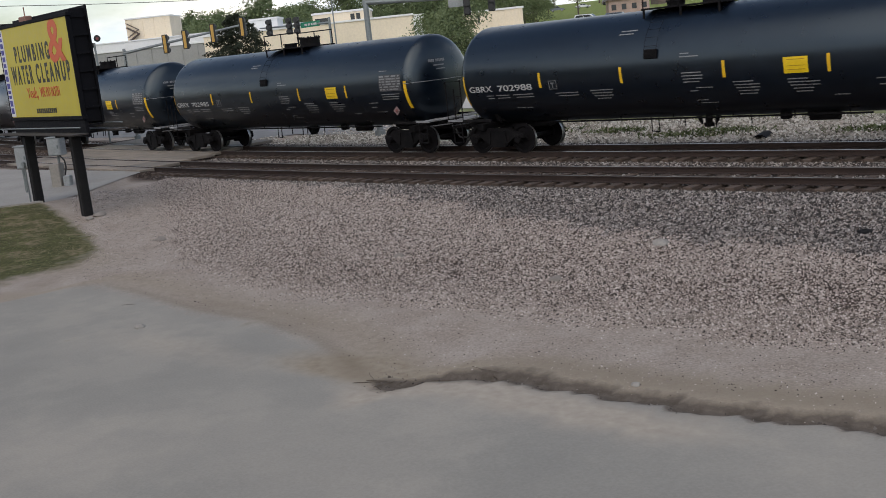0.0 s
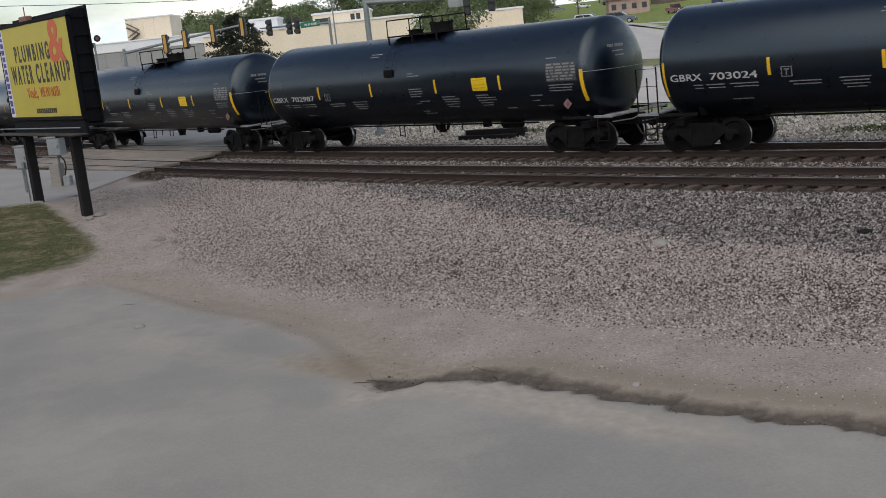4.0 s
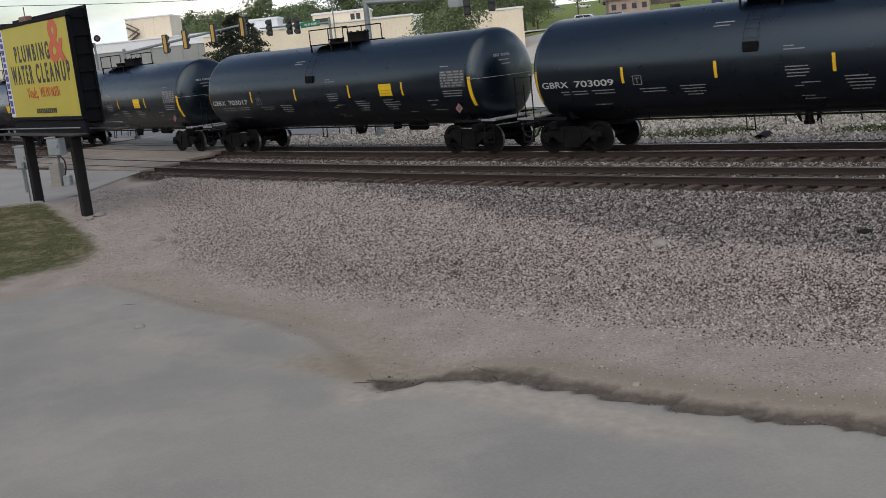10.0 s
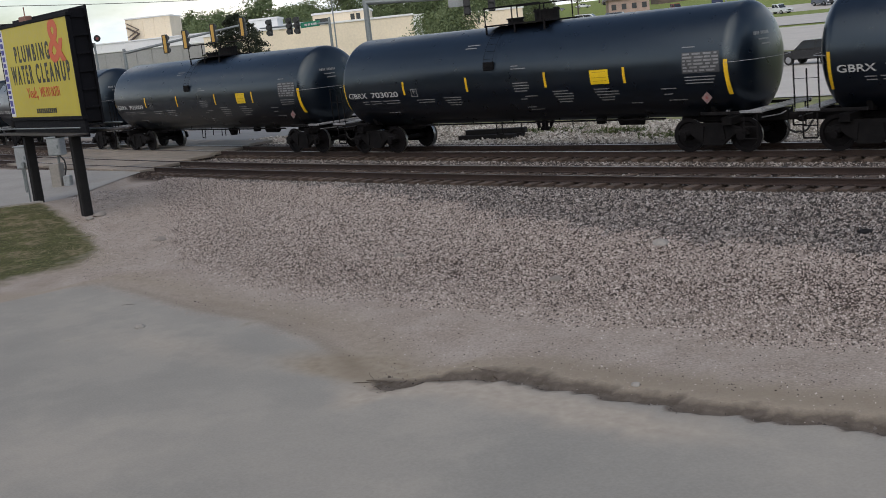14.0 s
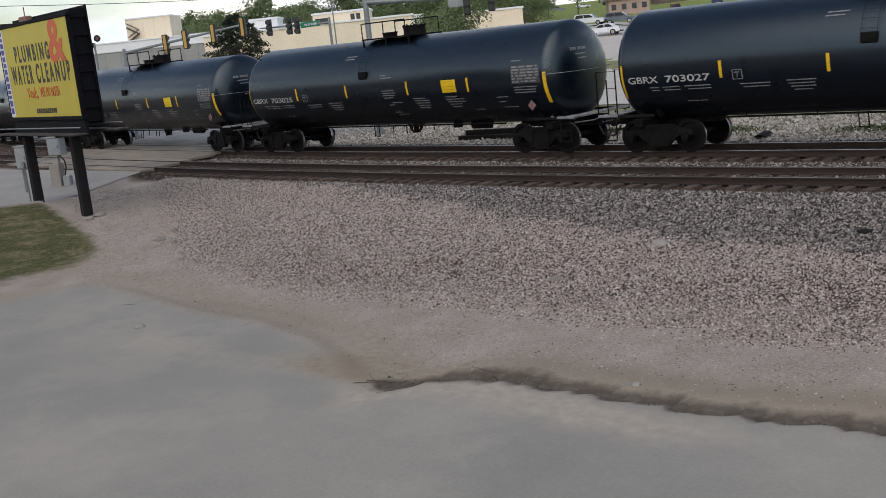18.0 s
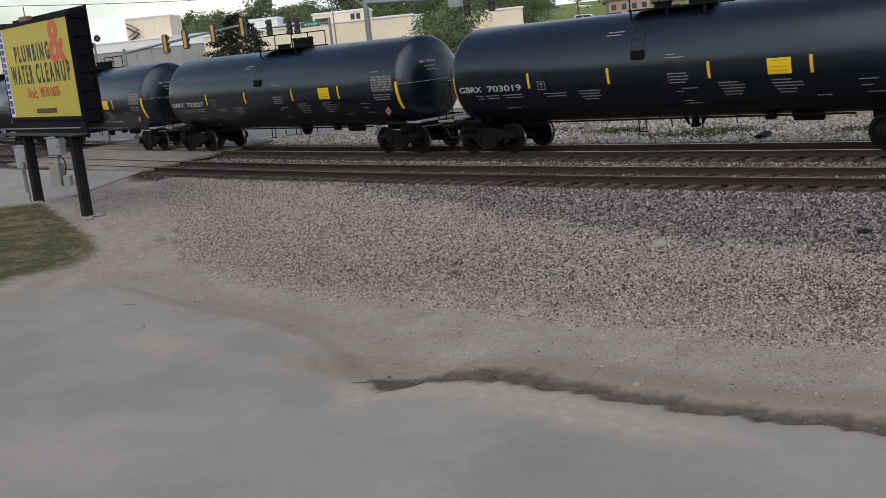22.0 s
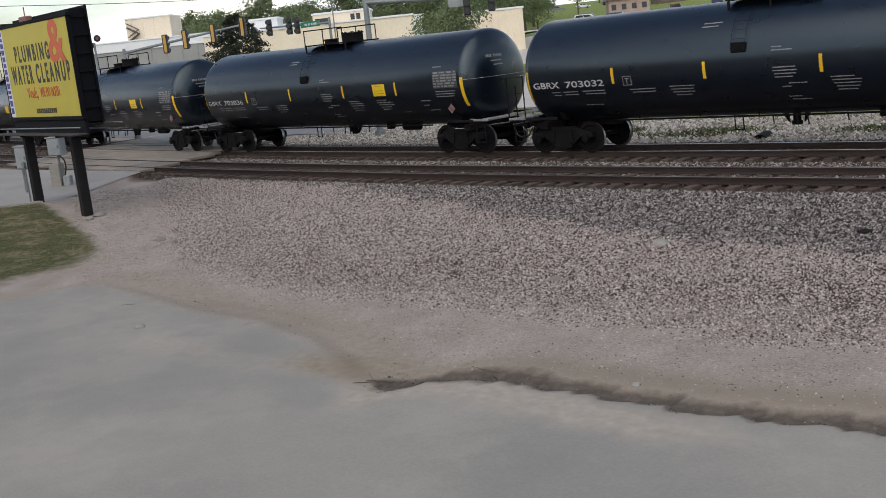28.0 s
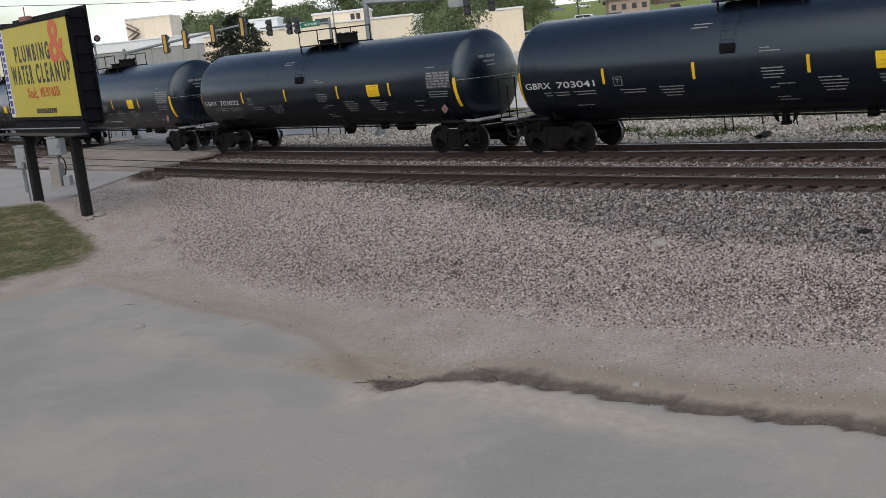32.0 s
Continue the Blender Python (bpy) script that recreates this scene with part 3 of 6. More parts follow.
def gravel():
    rs = np.random.RandomState(11)
    n = 480000
    y = np.sqrt(rs.uniform(9.2 ** 2, 23.2 ** 2, n))
    x = -y * rs.uniform(0.36, 1.95, n)
    v = y - bend(x)[0]
    e = lot_edge(x)
    tx = np.interp(y, TURF_Y, TURF_X)
    yg, yb = np.interp(x, GRAVEL_X, GRAVEL_Y), np.interp(x, SHOULDER_X, SHOULDER_Y)
    d = y - yg + 0.35 * patches(x, y, 2.2, 5) + 0.25 * patches(x, y, 0.7, 6)
    want = (0.1 + 0.22 * step(-19.0, -23.5, x)) * step(0.2, 1.2, y - e) + 0.9 * step(-0.25, 0.35, d)
    want = want * np.clip(0.9 + 0.22 * patches(x, y, 4.0, 7) + 0.2 * patches(x, y, 1.0, 8), 0.3, 1) * (x > tx) * (road_side(x, y) < -0.2)
    keep = (rs.rand(n) < want * (1 - 0.9 * step(-0.5, 0.5, y - yb + 0.4 * patches(x, y, 2.0, 4)))) & (v < 22.3)
    x, y = x[keep], y[keep]
    size = (0.0135 + 0.024 * rs.rand(len(x)) ** 1.7) * (0.6 + 0.4 * step(-0.4, 0.6, y - np.interp(x, GRAVEL_X, GRAVEL_Y))) * (0.85 + 0.35 * step(12.5, 19, y))
    scatter_stones("gravel", "pinkish grey crushed stone lying loose beside the tracks", M_STONE, np.stack([x, y, height(x, y)], -1), size, seed=4)
    # ballast under and beside the rails
    n = 290000
    x = np.where(rs.rand(n) < 0.85, rs.uniform(-46, -6, n), rs.uniform(-75, 3, n))
    v = np.where(rs.rand(n) < 0.64, rs.uniform(17.4, 22.9, n), rs.uniform(22.9, 31.4, n))
    y = v + bend(x)[0]
    r = road_side(x, y)
    keep = ((r < -0.1) | (r > 13.2)) & (rs.rand(n) < step(-0.5, 0.5, y - np.interp(x, SHOULDER_X, SHOULDER_Y) + 0.4 * patches(x, y, 2.0, 4)))
    x, y, v = x[keep], y[keep], v[keep]
    size = 0.02 + 0.036 * rs.rand(len(x)) ** 1.6
    crib = 0.03 * ((np.abs(v - NEAR_V) < 0.7) | (np.abs(v - FAR_V) < 0.7)) - 0.05 * ((np.abs(v - NEAR_V + 1.05) < 0.3) | (np.abs(v - FAR_V + 1.05) < 0.3))
    scatter_stones("ballast", "grey crushed ballast stone heaped between the ties", M_BALLAST, np.stack([x, y, height(x, y) + crib], -1), size, seed=5)


gravel()


# ---------------------------------------------------------------- tracks
def rail_mesh(v, top):
    """A rail along the bend: foot and web, or the polished head."""
    prof = [(-0.034, -0.03), (-0.034, 0.0), (0.034, 0.0), (0.034, -0.03)] if top else \
        [(-0.07, -0.17), (-0.07, -0.158), (-0.012, -0.13), (-0.012, -0.04), (-0.036, -0.032), (-0.036, -0.004), (0.036, -0.004), (0.036, -0.032), (0.012, -0.04), (0.012, -0.13), (0.07, -0.158), (0.07, -0.17)]
    bm = bmesh.new()
    rings = []
    for s in np.concatenate([np.arange(-330, -100, 10), np.arange(-100, 30, 2), np.arange(30, 200, 10)]):
        x, y, h = along(s, v)
        rings.append([bm.verts.new((x - d * math.sin(h), y + d * math.cos(h), z + (0.002 if top else 0))) for d, z in prof])
    k = len(prof)
    for a, b in zip(rings, rings[1:]):
        for i in range(k):
            bm.faces.new((a[i], b[i], b[(i + 1) % k], a[(i + 1) % k]))
    bmesh.ops.recalc_face_normals(bm, faces=bm.faces)
    return bm


def make_track(v, label):
    tr = base("railway_track", label, "railway track", kind="structure")
    for side in (-1, 1):
        w = part("rail", rail_mesh(v + side * HALF_GAUGE, False), M_RAIL_SIDE, tr, "rusty brown steel rail")
        part("rail_head", rail_mesh(v + side * HALF_GAUGE, True), M_RAIL_TOP, w, "worn shiny rail head")
    rs = random.Random(int(v * 10))
    bm = bmesh.new()
    box(bm, (0, 0, -0.085), (0.235, 2.6, 0.17), bevel=0.012)
    tie = mesh_of("tie", bm, M_TIE)
    bm = bmesh.new()
    for side in (-1, 1):
        box(bm, (0, side * HALF_GAUGE, 0.008), (0.19, 0.34, 0.016))
        for dx, dy in itertools.product((-0.06, 0.06), (-0.1, 0.1)):
            rod(bm, (dx, side * HALF_GAUGE + dy, 0.01), (dx, side * HALF_GAUGE + dy, 0.04), 0.014, 6)
    plate = mesh_of("tie_plate", bm, M_RAIL_SIDE)
    for i in range(190):
        s = -88 + i * 0.53
        x, y, h = along(s, v)
        r = float(road_side(x, y))
        if -0.05 < r < 13.0:
            continue
        ob = new("tie", tie)
        ob.parent = tr
        ob.matrix_basis = pose(x + rs.uniform(-0.03, 0.03), y + rs.uniform(-0.05, 0.05), -0.153 - rs.uniform(0, 0.015), 0, 0, math.degrees(h) + rs.uniform(-1.5, 1.5))
        pl = new("tie_plate", plate)
        pl.parent = ob
    return tr


make_track(NEAR_V, "rusty empty railway track on dark wooden ties")
make_track(FAR_V, "railway track on which the tank train rolls")


# ---------------------------------------------------------------- the tank train
CAR_L, S_HALF = 18.18, 7.735
TANK_R, TANK_Z = 1.58, 2.49
HEAD_X, HEAD_D = 7.62, 0.64            # where the domed heads begin, and their depth
STRIPES = [3.1 - S_HALF, 6.05 - S_HALF, 9.32 - S_HALF, 12.22 - S_HALF]
AXLE = 0.89
TRUCK_X = 6.95
WHEEL_R = 0.457


def on_tank(x, z, out=0.006, side=-1):
    """The point on the tank's flank at the height z."""
    d = z - TANK_Z
    r = TANK_R * math.sqrt(max(0.0, 1 - (max(0.0, abs(x) - HEAD_X) / HEAD_D) ** 2))
    return (x, side * (math.sqrt(max(0.0, r * r - d * d)) + out), z + out * d / TANK_R)


def decal(bm, x0, x1, z0, z1, lean=0.0, n=5, out=0.006, thick=0.004, side=-1):
    """A thin patch that lies round the tank's flank."""
    rows = []
    for i in range(n + 1):
        z = z0 + (z1 - z0) * i / n
        sh = lean * (1 - (i / n)) ** 2
        rows.append([bm.verts.new(on_tank(x + sh, z, out, side)) for x in (x0, x1)])
    for a, b in zip(rows, rows[1:]):
        f = bm.faces.new((a[0], a[1], b[1], b[0]) if side < 0 else (a[0], b[0], b[1], a[1]))
    return rows


def bars(x0, z0, widths, car, label, h=0.03, pitch=0.085):
    """Lines of small faded print on the flank, each a plain bar."""
    for i, (off, w) in enumerate(widths):
        z = z0 - i * pitch
        bm = bmesh.new()
        decal(bm, x0 + off, x0 + off + w, z - h, z, n=1)
        part("stencil_line", bm, M_STENCIL, car, label)


def lettering(words, size, x, z, width, side=-1):
    """Painted letters wrapped on the flank, from x on, standing on the height z."""
    me = text_mesh(words, size, extrude=0.0, weight=0.004)
    co = np.zeros(len(me.vertices) * 3, np.float32)
    me.vertices.foreach_get("co", co)
    co = co.reshape(-1, 3)
    k = width / float(co[:, 0].max())
    out = np.array([on_tank(x + k * a, z + b, 0.007, side) for a, b, _ in co.tolist()], np.float32)
    me.vertices.foreach_set("co", out.ravel())
    me.update()
    me.materials.append(M_WHITE)
    return me


def build_truck():
    """A two-axle freight truck: bolster, side frames, springs and wheelsets."""
    bm = bmesh.new()
    box(bm, (0, 0, 0.62), (0.42, 2.1, 0.26), bevel=0.03)
    rod(bm, (0, 0, 0.7), (0, 0, 0.86), 0.2, 16)
    tr = new("truck", mesh_of("truck", bm, M_UNDER))
    tagged(tr, "black cast steel truck with two axles")
    for side in (-1, 1):
        bm = bmesh.new()
        y = side * 1.0
        top = [(-1.14, 0.5), (-1.1, 0.64), (-0.75, 0.7), (-0.45, 0.82), (0.45, 0.82), (0.75, 0.7), (1.1, 0.64), (1.14, 0.5), (0.7, 0.52), (0.36, 0.26), (0.3, 0.2), (-0.3, 0.2), (-0.36, 0.26), (-0.7, 0.52)]
        prism(bm, top, y - 0.07, y + 0.07)
        for s in (-1, 1):
            prism(bm, [(s * 0.3, 0.3), (s * 0.42, 0.36), (s * 0.36, 0.74), (s * 0.24, 0.74)], y + side * 0.05, y + side * 0.11)
            box(bm, (s * AXLE, y, 0.55), (0.34, 0.2, 0.16), bevel=0.03)
        part("side_frame", bm, M_UNDER, tr)
        bm = bmesh.new()
        for dx in (-0.17, 0, 0.17):
            for k in range(5):
                rod(bm, (dx, y, 0.26 + k * 0.06), (dx, y, 0.3 + k * 0.06), 0.07, 10)
        part("spring_group", bm, M_UNDER, tr)
        for s in (-1, 1):
            bm = bmesh.new()
            rod(bm, (s * AXLE, side * 1.02, 0.457), (s * AXLE, side * 1.16, 0.457), 0.115, 14)
            for k in range(3):
                a = k * 2.094
                rod(bm, (s * AXLE + 0.065 * math.cos(a), side * 1.16, 0.457 + 0.065 * math.sin(a)), (s * AXLE + 0.065 * math.cos(a), side * 1.175, 0.457 + 0.065 * math.sin(a)), 0.018, 6)
            part("bearing_cap", bm, M_WHEEL, tr)
        bm = bmesh.new()
        box(bm, (0, side * 0.72, 0.36), (1.5, 0.06, 0.07), bevel=0.01)
        part("brake_beam", bm, M_UNDER, tr)
    for s in (-1, 1):
        bm = bmesh.new()
        rod(bm, (0, -1.1, 0), (0, 1.1, 0), 0.08, 12)
        for side in (-1, 1):
            y = side * HALF_GAUGE
            ring = bmesh.new()
            lathe_x(ring, [(-0.08, 0.0), (-0.08, 0.12), (-0.035, 0.15), (-0.03, 0.36), (-0.07, 0.39), (-0.07, 0.457), (0.05, 0.452), (0.05, 0.485), (0.075, 0.485), (0.075, 0.38), (0.02, 0.35), (0.02, 0.15), (0.08, 0.12), (0.08, 0.0)], 28)
            bmesh.ops.transform(ring, matrix=Matrix.Translation((0, y, 0)) @ Matrix.Rotation(-side * math.pi / 2, 4, "Z") @ Matrix.Rotation(math.pi, 4, "Z"), verts=ring.verts)
            tmp = bpy.data.meshes.new("tmp")
            ring.to_mesh(tmp)
            ring.free()
            bm.from_mesh(tmp)
            bpy.data.meshes.remove(tmp)
        for f in bm.faces:
            c = f.calc_center_median()
            if 0.445 < math.hypot(c.x, c.z) < 0.47:
                f.material_index = 1
        bmesh.ops.recalc_face_normals(bm, faces=bm.faces)
        ws = part("wheelset", bm, [M_WHEEL, M_TREAD], tr, "steel wheels on one axle", pose(s * AXLE, 0, WHEEL_R), smooth=True)
    return tr


def build_car():
    """One tank car, all but its number."""
    car = base("tank_car", "glossy black tank car with yellow strips rolling on the track", "tank car", group="tank cars of the train")
    bm = bmesh.new()
    half, dep = HEAD_X, HEAD_D
    prof = []
    for k in range(15):
        a = math.pi / 2 * k / 14
        prof.append((-half - dep * math.cos(a), TANK_R * math.sin(a)))
    prof[0] = (-half - dep, 0.0)
    prof += [(x, TANK_R) for x in (-4.0, 0.0, 4.0)]
    prof += [(-x, r) for x, r in prof[14::-1]]
    lathe_x(bm, prof, 72, TANK_Z)
    bmesh.ops.recalc_face_normals(bm, faces=bm.faces)
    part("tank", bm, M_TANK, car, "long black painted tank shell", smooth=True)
    for side in (-1, 1):
        for x in STRIPES:
            bm = bmesh.new()
            xx = x if side < 0 else -x
            decal(bm, xx - 0.045, xx + 0.045, 2.09, 2.55, n=6, side=side)
            part("yellow_stripe", bm, M_YELLOW, car, "yellow reflective strip")
        for s in (-1, 1):
            bm = bmesh.new()
            decal(bm, s * S_HALF - 0.05, s * S_HALF + 0.05, 1.62, 2.58, n=12, side=side)
            part("yellow_stripe", bm, M_YELLOW, car, "long yellow reflective strip at the tank's end")
        bm = bmesh.new()
        x0 = (11.02 - S_HALF) if side < 0 else -(11.68 - S_HALF)
        decal(bm, x0, x0 + 0.66, 2.1, 2.52, n=4, side=side)
        pl = part("warning_panel", bm, M_PLATE, car, "yellow rectangular warning panel")
        bm = bmesh.new()
        for zz in (2.46, 2.3, 2.2):
            decal(bm, x0 + 0.09, x0 + 0.57, zz - 0.012, zz, n=1, out=0.009, side=side)
        part("print", bm, material("ochre panel print", (0.35, 0.2, 0.01), 0.6), pl) if side < 0 and "ochre panel print" not in bpy.data.materials else part("print", bm, bpy.data.materials["ochre panel print"], pl)
    # stencils of the camera's side
    S = lambda o: o - S_HALF
    for x0, z0, ws in ((0.85, 1.93, [(0.0, 0.3), (0.05, 0.25)]), (1.25, 1.93, [(0, 0.55), (0.05, 0.5)]), (1.95, 1.93, [(0, 0.8), (0.1, 0.7)]), (1.9, 1.5, [(0, 0.6)])):
        bars(S(x0), z0, ws, car, "small faded white print")
    bm = bmesh.new()
    for a, b, c, d in ((3.42, 3.72, 2.27, 2.29), (3.42, 3.72, 2.02, 2.04), (3.42, 3.445, 2.02, 2.29), (3.695, 3.72, 2.02, 2.29), (3.5, 3.64, 2.2, 2.23), (3.55, 3.58, 2.07, 2.21)):
        decal(bm, S(a), S(b), c, d, n=1)
    part("square_symbol", bm, M_STENCIL, car, "white square symbol")
    for x0, z0, ws in ((3.6, 1.91, [(0, 0.85), (0.08, 0.75)]), (4.9, 1.94, [(0, 0.8), (0.03, 0.72), (0.08, 0.68), (0.16, 0.5)]),
                       (5.95, 3.55, [(0, 0.55), (-0.05, 0.5)]), (8.0, 2.82, [(0, 0.28), (0, 0.58)]), (8.02, 2.29, [(0, 0.62), (0, 0.66), (0.03, 0.6), (0.03, 0.5)]),
                       (8.2, 1.86, [(0.2, 0.5), (0, 0.25)]), (8.3, 1.5, [(0, 0.35), (0.05, 0.55)]), (9.53, 1.97, [(0, 0.6), (0.02, 0.75), (0.05, 0.7), (0.1, 0.6), (0.12, 0.5)]),
                       (11.08, 1.97, [(0, 0.55), (0, 0.85), (0.05, 0.8), (0.1, 0.55), (0.15, 0.45)]), (13.36, 1.88, [(0, 0.5)]), (13.4, 1.72, [(0, 0.3)]), (13.5, 1.54, [(0, 0.6)]),
                       (14.2, 2.17, [(0, 0.95), (0, 0.9), (0, 0.85)]), (14.15, 2.98, [(0, 0.4)]), (12.2, 1.5, [(0, 0.4)])):
        bars(S(x0), z0, ws, car, "small faded white print")

    bm = bmesh.new()
    decal(bm, S(14.15), S(15.3), 2.26, 2.82, n=6, out=0.004)
    tb = part("data_table", bm, M_TABLE, car, "grey panel of small faded print")
    rs = random.Random(5)
    bm = bmesh.new()
    for r in range(6):
        z = 2.8 - r * 0.09
        x = 14.18
        while x < 15.15:
            w = rs.uniform(0.08, 0.3)
            decal(bm, S(x), S(min(15.28, x + w)), z - 0.05, z, n=1)
            x += w + rs.uniform(0.03, 0.09)
    tagged(part("print", bm, M_STENCIL, tb), kind="stuff")
    # placard
    bm = bmesh.new()
    cx, cz = S(14.8), 1.56
    box(bm, (0, 0, 0), (0.23, 0.012, 0.23), pose(cx, -1.44, cz, 0, 45, 0))
    pl = part("placard", bm, M_PLACARD, car, "diamond shaped white placard")
    bm = bmesh.new()
    box(bm, (0, 0, 0), (0.08, 0.006, 0.08), pose(cx, -1.452, cz, 0, 45, 0))
    part("emblem", bm, M_RED, pl, "red diamond emblem")
    bm = bmesh.new()
    rod(bm, (cx, -1.43, cz), (cx, -1.1, cz), 0.02, 6)
    part("bracket", bm, M_UNDER, pl)
    # print on the rear head

    def head_bar(a0, a1, z0, z1):
        bm = bmesh.new()
        rows = []
        for z in (z0, z1):
            rr = math.sqrt(TANK_R ** 2 - (z - TANK_Z) ** 2)
            row = []
            for k in range(5):
                y = -rr * math.cos(a0 + (a1 - a0) * k / 4)
                q = math.sqrt(max(0, 1 - (y * y + (z - TANK_Z) ** 2) / TANK_R ** 2))
                row.append(bm.verts.new((half + dep * q + 0.02, y - 0.012, z)))
            rows.append(row)
        for k in range(4):
            bm.faces.new((rows[0][k], rows[0][k + 1], rows[1][k + 1], rows[1][k]))
        part("head_print", bm, M_STENCIL, car, "white print on the tank head")
    for k in range(10):
        a = 1.06 + k * 0.048 + (0.04 if k > 3 else 0)
        head_bar(a, a + 0.036, 3.12, 3.21)
    head_bar(1.2, 1.53, 2.98, 3.02)
    head_bar(1.28, 1.55, 2.85, 2.89)
    # top platform with housing and railing
    bm = bmesh.new()
    top = TANK_Z + TANK_R
    box(bm, (-0.05, 0, top + 0.03), (2.6, 1.6, 0.05), bevel=0.01)
    for x in (-1.25, -0.05, 1.15):
        for y in (-0.8, 0.8):
            rod(bm, (x, y, top - 0.25), (x, y, top + 0.06), 0.035, 6)
    part("platform", bm, M_UNDER, car, "black top walkway platform")
    for x, y in itertools.product((-1.25, -0.1, 1.05), (-0.83, 0.83)):
        bm = bmesh.new()
        rod(bm, (x, y, top + 0.06), (x, y, top + 0.6), 0.022, 6)
        part("railing_post", bm, M_UNDER, car)
    for y in (-0.83, 0.83):
        bm = bmesh.new()
        rod(bm, (-1.25, y, top + 0.6), (1.05, y, top + 0.6), 0.022, 6)
        part("railing", bm, M_UNDER, car)
    bm = bmesh.new()
    rod(bm, (0.66, 0, top), (0.66, 0, top + 0.32), 0.4, 20)
    rod(bm, (0.66, 0, top + 0.32), (0.66, 0, top + 0.38), 0.43, 20)
    for k in range(8):
        a = k * math.pi / 4
        rod(bm, (0.66 + 0.37 * math.cos(a), 0.37 * math.sin(a), top + 0.37), (0.66 + 0.37 * math.cos(a), 0.37 * math.sin(a), top + 0.42), 0.03, 6)
    part("valve_housing", bm, M_UNDER, car, "round black valve housing")
    bm = bmesh.new()
    rod(bm, (-0.65, 0, top), (-0.65, 0, top + 0.17), 0.26, 16)
    rod(bm, (-0.65, 0, top + 0.17), (-0.65, 0, top + 0.22), 0.3, 16)
    part("manway", bm, M_UNDER, car, "round manway lid")
    # slim side ladders up to the platform, each on a small step bracket
    for side in (-1, 1):
        bm = bmesh.new()
        for dx in (-0.2, 0.2):
            pts = []
            for k in range(9):
                a = radians(10 + 60 * k / 8)
                pts.append((-0.65 + dx, side * (TANK_R + 0.07) * math.cos(a), TANK_Z + (TANK_R + 0.07) * math.sin(a)))
            pipe(bm, pts, 0.005)
        for k in range(7):
            a = radians(12 + k * 9)
            y, z = side * (TANK_R + 0.07) * math.cos(a), TANK_Z + (TANK_R + 0.07) * math.sin(a)
            rod(bm, (-0.85, y, z), (-0.45, y, z), 0.005, 5)
        box(bm, (-0.65, side * (TANK_R - 0.02), 2.86), (0.42, 0.1, 0.27), bevel=0.02)
        part("ladder", bm, M_UNDER, car, "slim black side ladder")
    # bottom outlet, piping and hangers
    bm = bmesh.new()
    rod(bm, (0.2, 0, 0.68), (0.2, 0, 0.95), 0.11, 12)
    rod(bm, (0.2, 0, 0.6), (0.2, 0, 0.7), 0.15, 12)
    for s in (-1, 1):
        prism(bm, [(0.2 + s * 0.25, 0.96), (0.2 + s * 0.42, 0.96), (0.2 + s * 0.22, 0.66)], -0.05, 0.05)
    part("bottom_outlet", bm, M_UNDER, car, "bottom outlet valve with skid")
    for side in (-1, 1):
        bm = bmesh.new()
        rod(bm, (-5.2, side * 0.62, 0.93), (5.2, side * 0.62, 0.93), 0.028, 6)
        for x in (-4.4, -2.4, -0.6, 1.3, 3.1, 4.6):
            rod(bm, (x, side * 0.62, 0.9), (x, side * 0.62, 1.2), 0.016, 5)
        part("brake_rod", bm, M_UNDER, car)
    for x, y, l in ((-1.3, -0.7, 0.42), (-1.05, -0.7, 0.42), (-0.1, -0.85, 0.26), (0.55, -0.8, 0.3), (0.85, -0.8, 0.3), (1.9, -0.75, 0.22)):
        bm = bmesh.new()
        rod(bm, (x, y, 0.98), (x + 0.05, y - 0.05, 0.98 - l), 0.02, 5)
        part("step_hanger", bm, M_UNDER, car)
    bm = bmesh.new()
    rod(bm, (-1.3, -0.7, 0.58), (-1.0, -0.75, 0.56), 0.018, 5)
    part("step", bm, M_UNDER, car)
    bm = bmesh.new()
    rod(bm, (3.4, -0.3, 0.86), (4.2, -0.3, 0.86), 0.13, 14)
    box(bm, (3.8, -0.35, 0.98), (0.9, 0.1, 0.25))
    part("air_reservoir", bm, M_UNDER, car, "round brake air tank")
    bm = bmesh.new()
    box(bm, (2.75, -0.4, 0.9), (0.26, 0.25, 0.2), bevel=0.03)
    part("brake_valve", bm, M_UNDER, car)
    for s in (-1, 1):
        # stub sill, saddle, end platform, coupler, handrail and end ladder
        bm = bmesh.new()
        box(bm, (s * 7.1, 0, 0.92), (3.3, 0.36, 0.34), bevel=0.02)
        box(bm, (s * 7.5, 0, 0.88), (0.3, 2.5, 0.22), bevel=0.02)
        part("stub_sill", bm, M_UNDER, car)
        bm = bmesh.new()
        out = [(-0.85, 1.02), (0.85, 1.02), (1.15, 1.5)] + [(math.cos(radians(a)) * TANK_R * 0.99, TANK_Z + math.sin(radians(a)) * TANK_R * 0.99) for a in range(-48, -133, -10)] + [(-1.15, 1.5)]
        vs0 = [bm.verts.new((s * TRUCK_X - 0.08, y, z)) for y, z in out]
        vs1 = [bm.verts.new((s * TRUCK_X + 0.08, y, z)) for y, z in out]
        bm.faces.new(vs0)
        bm.faces.new(vs1[::-1])
        for k in range(len(out)):
            bm.faces.new((vs0[k], vs1[k], vs1[(k + 1) % len(out)], vs0[(k + 1) % len(out)]))
        bmesh.ops.triangulate(bm, faces=[f for f in bm.faces if len(f.verts) > 4])
        bmesh.ops.recalc_face_normals(bm, faces=bm.faces)
        part("saddle", bm, M_UNDER, car, "black saddle under the tank")
        bm = bmesh.new()
        box(bm, (s * 8.42, 0, 1.14), (0.5, 2.9, 0.04))
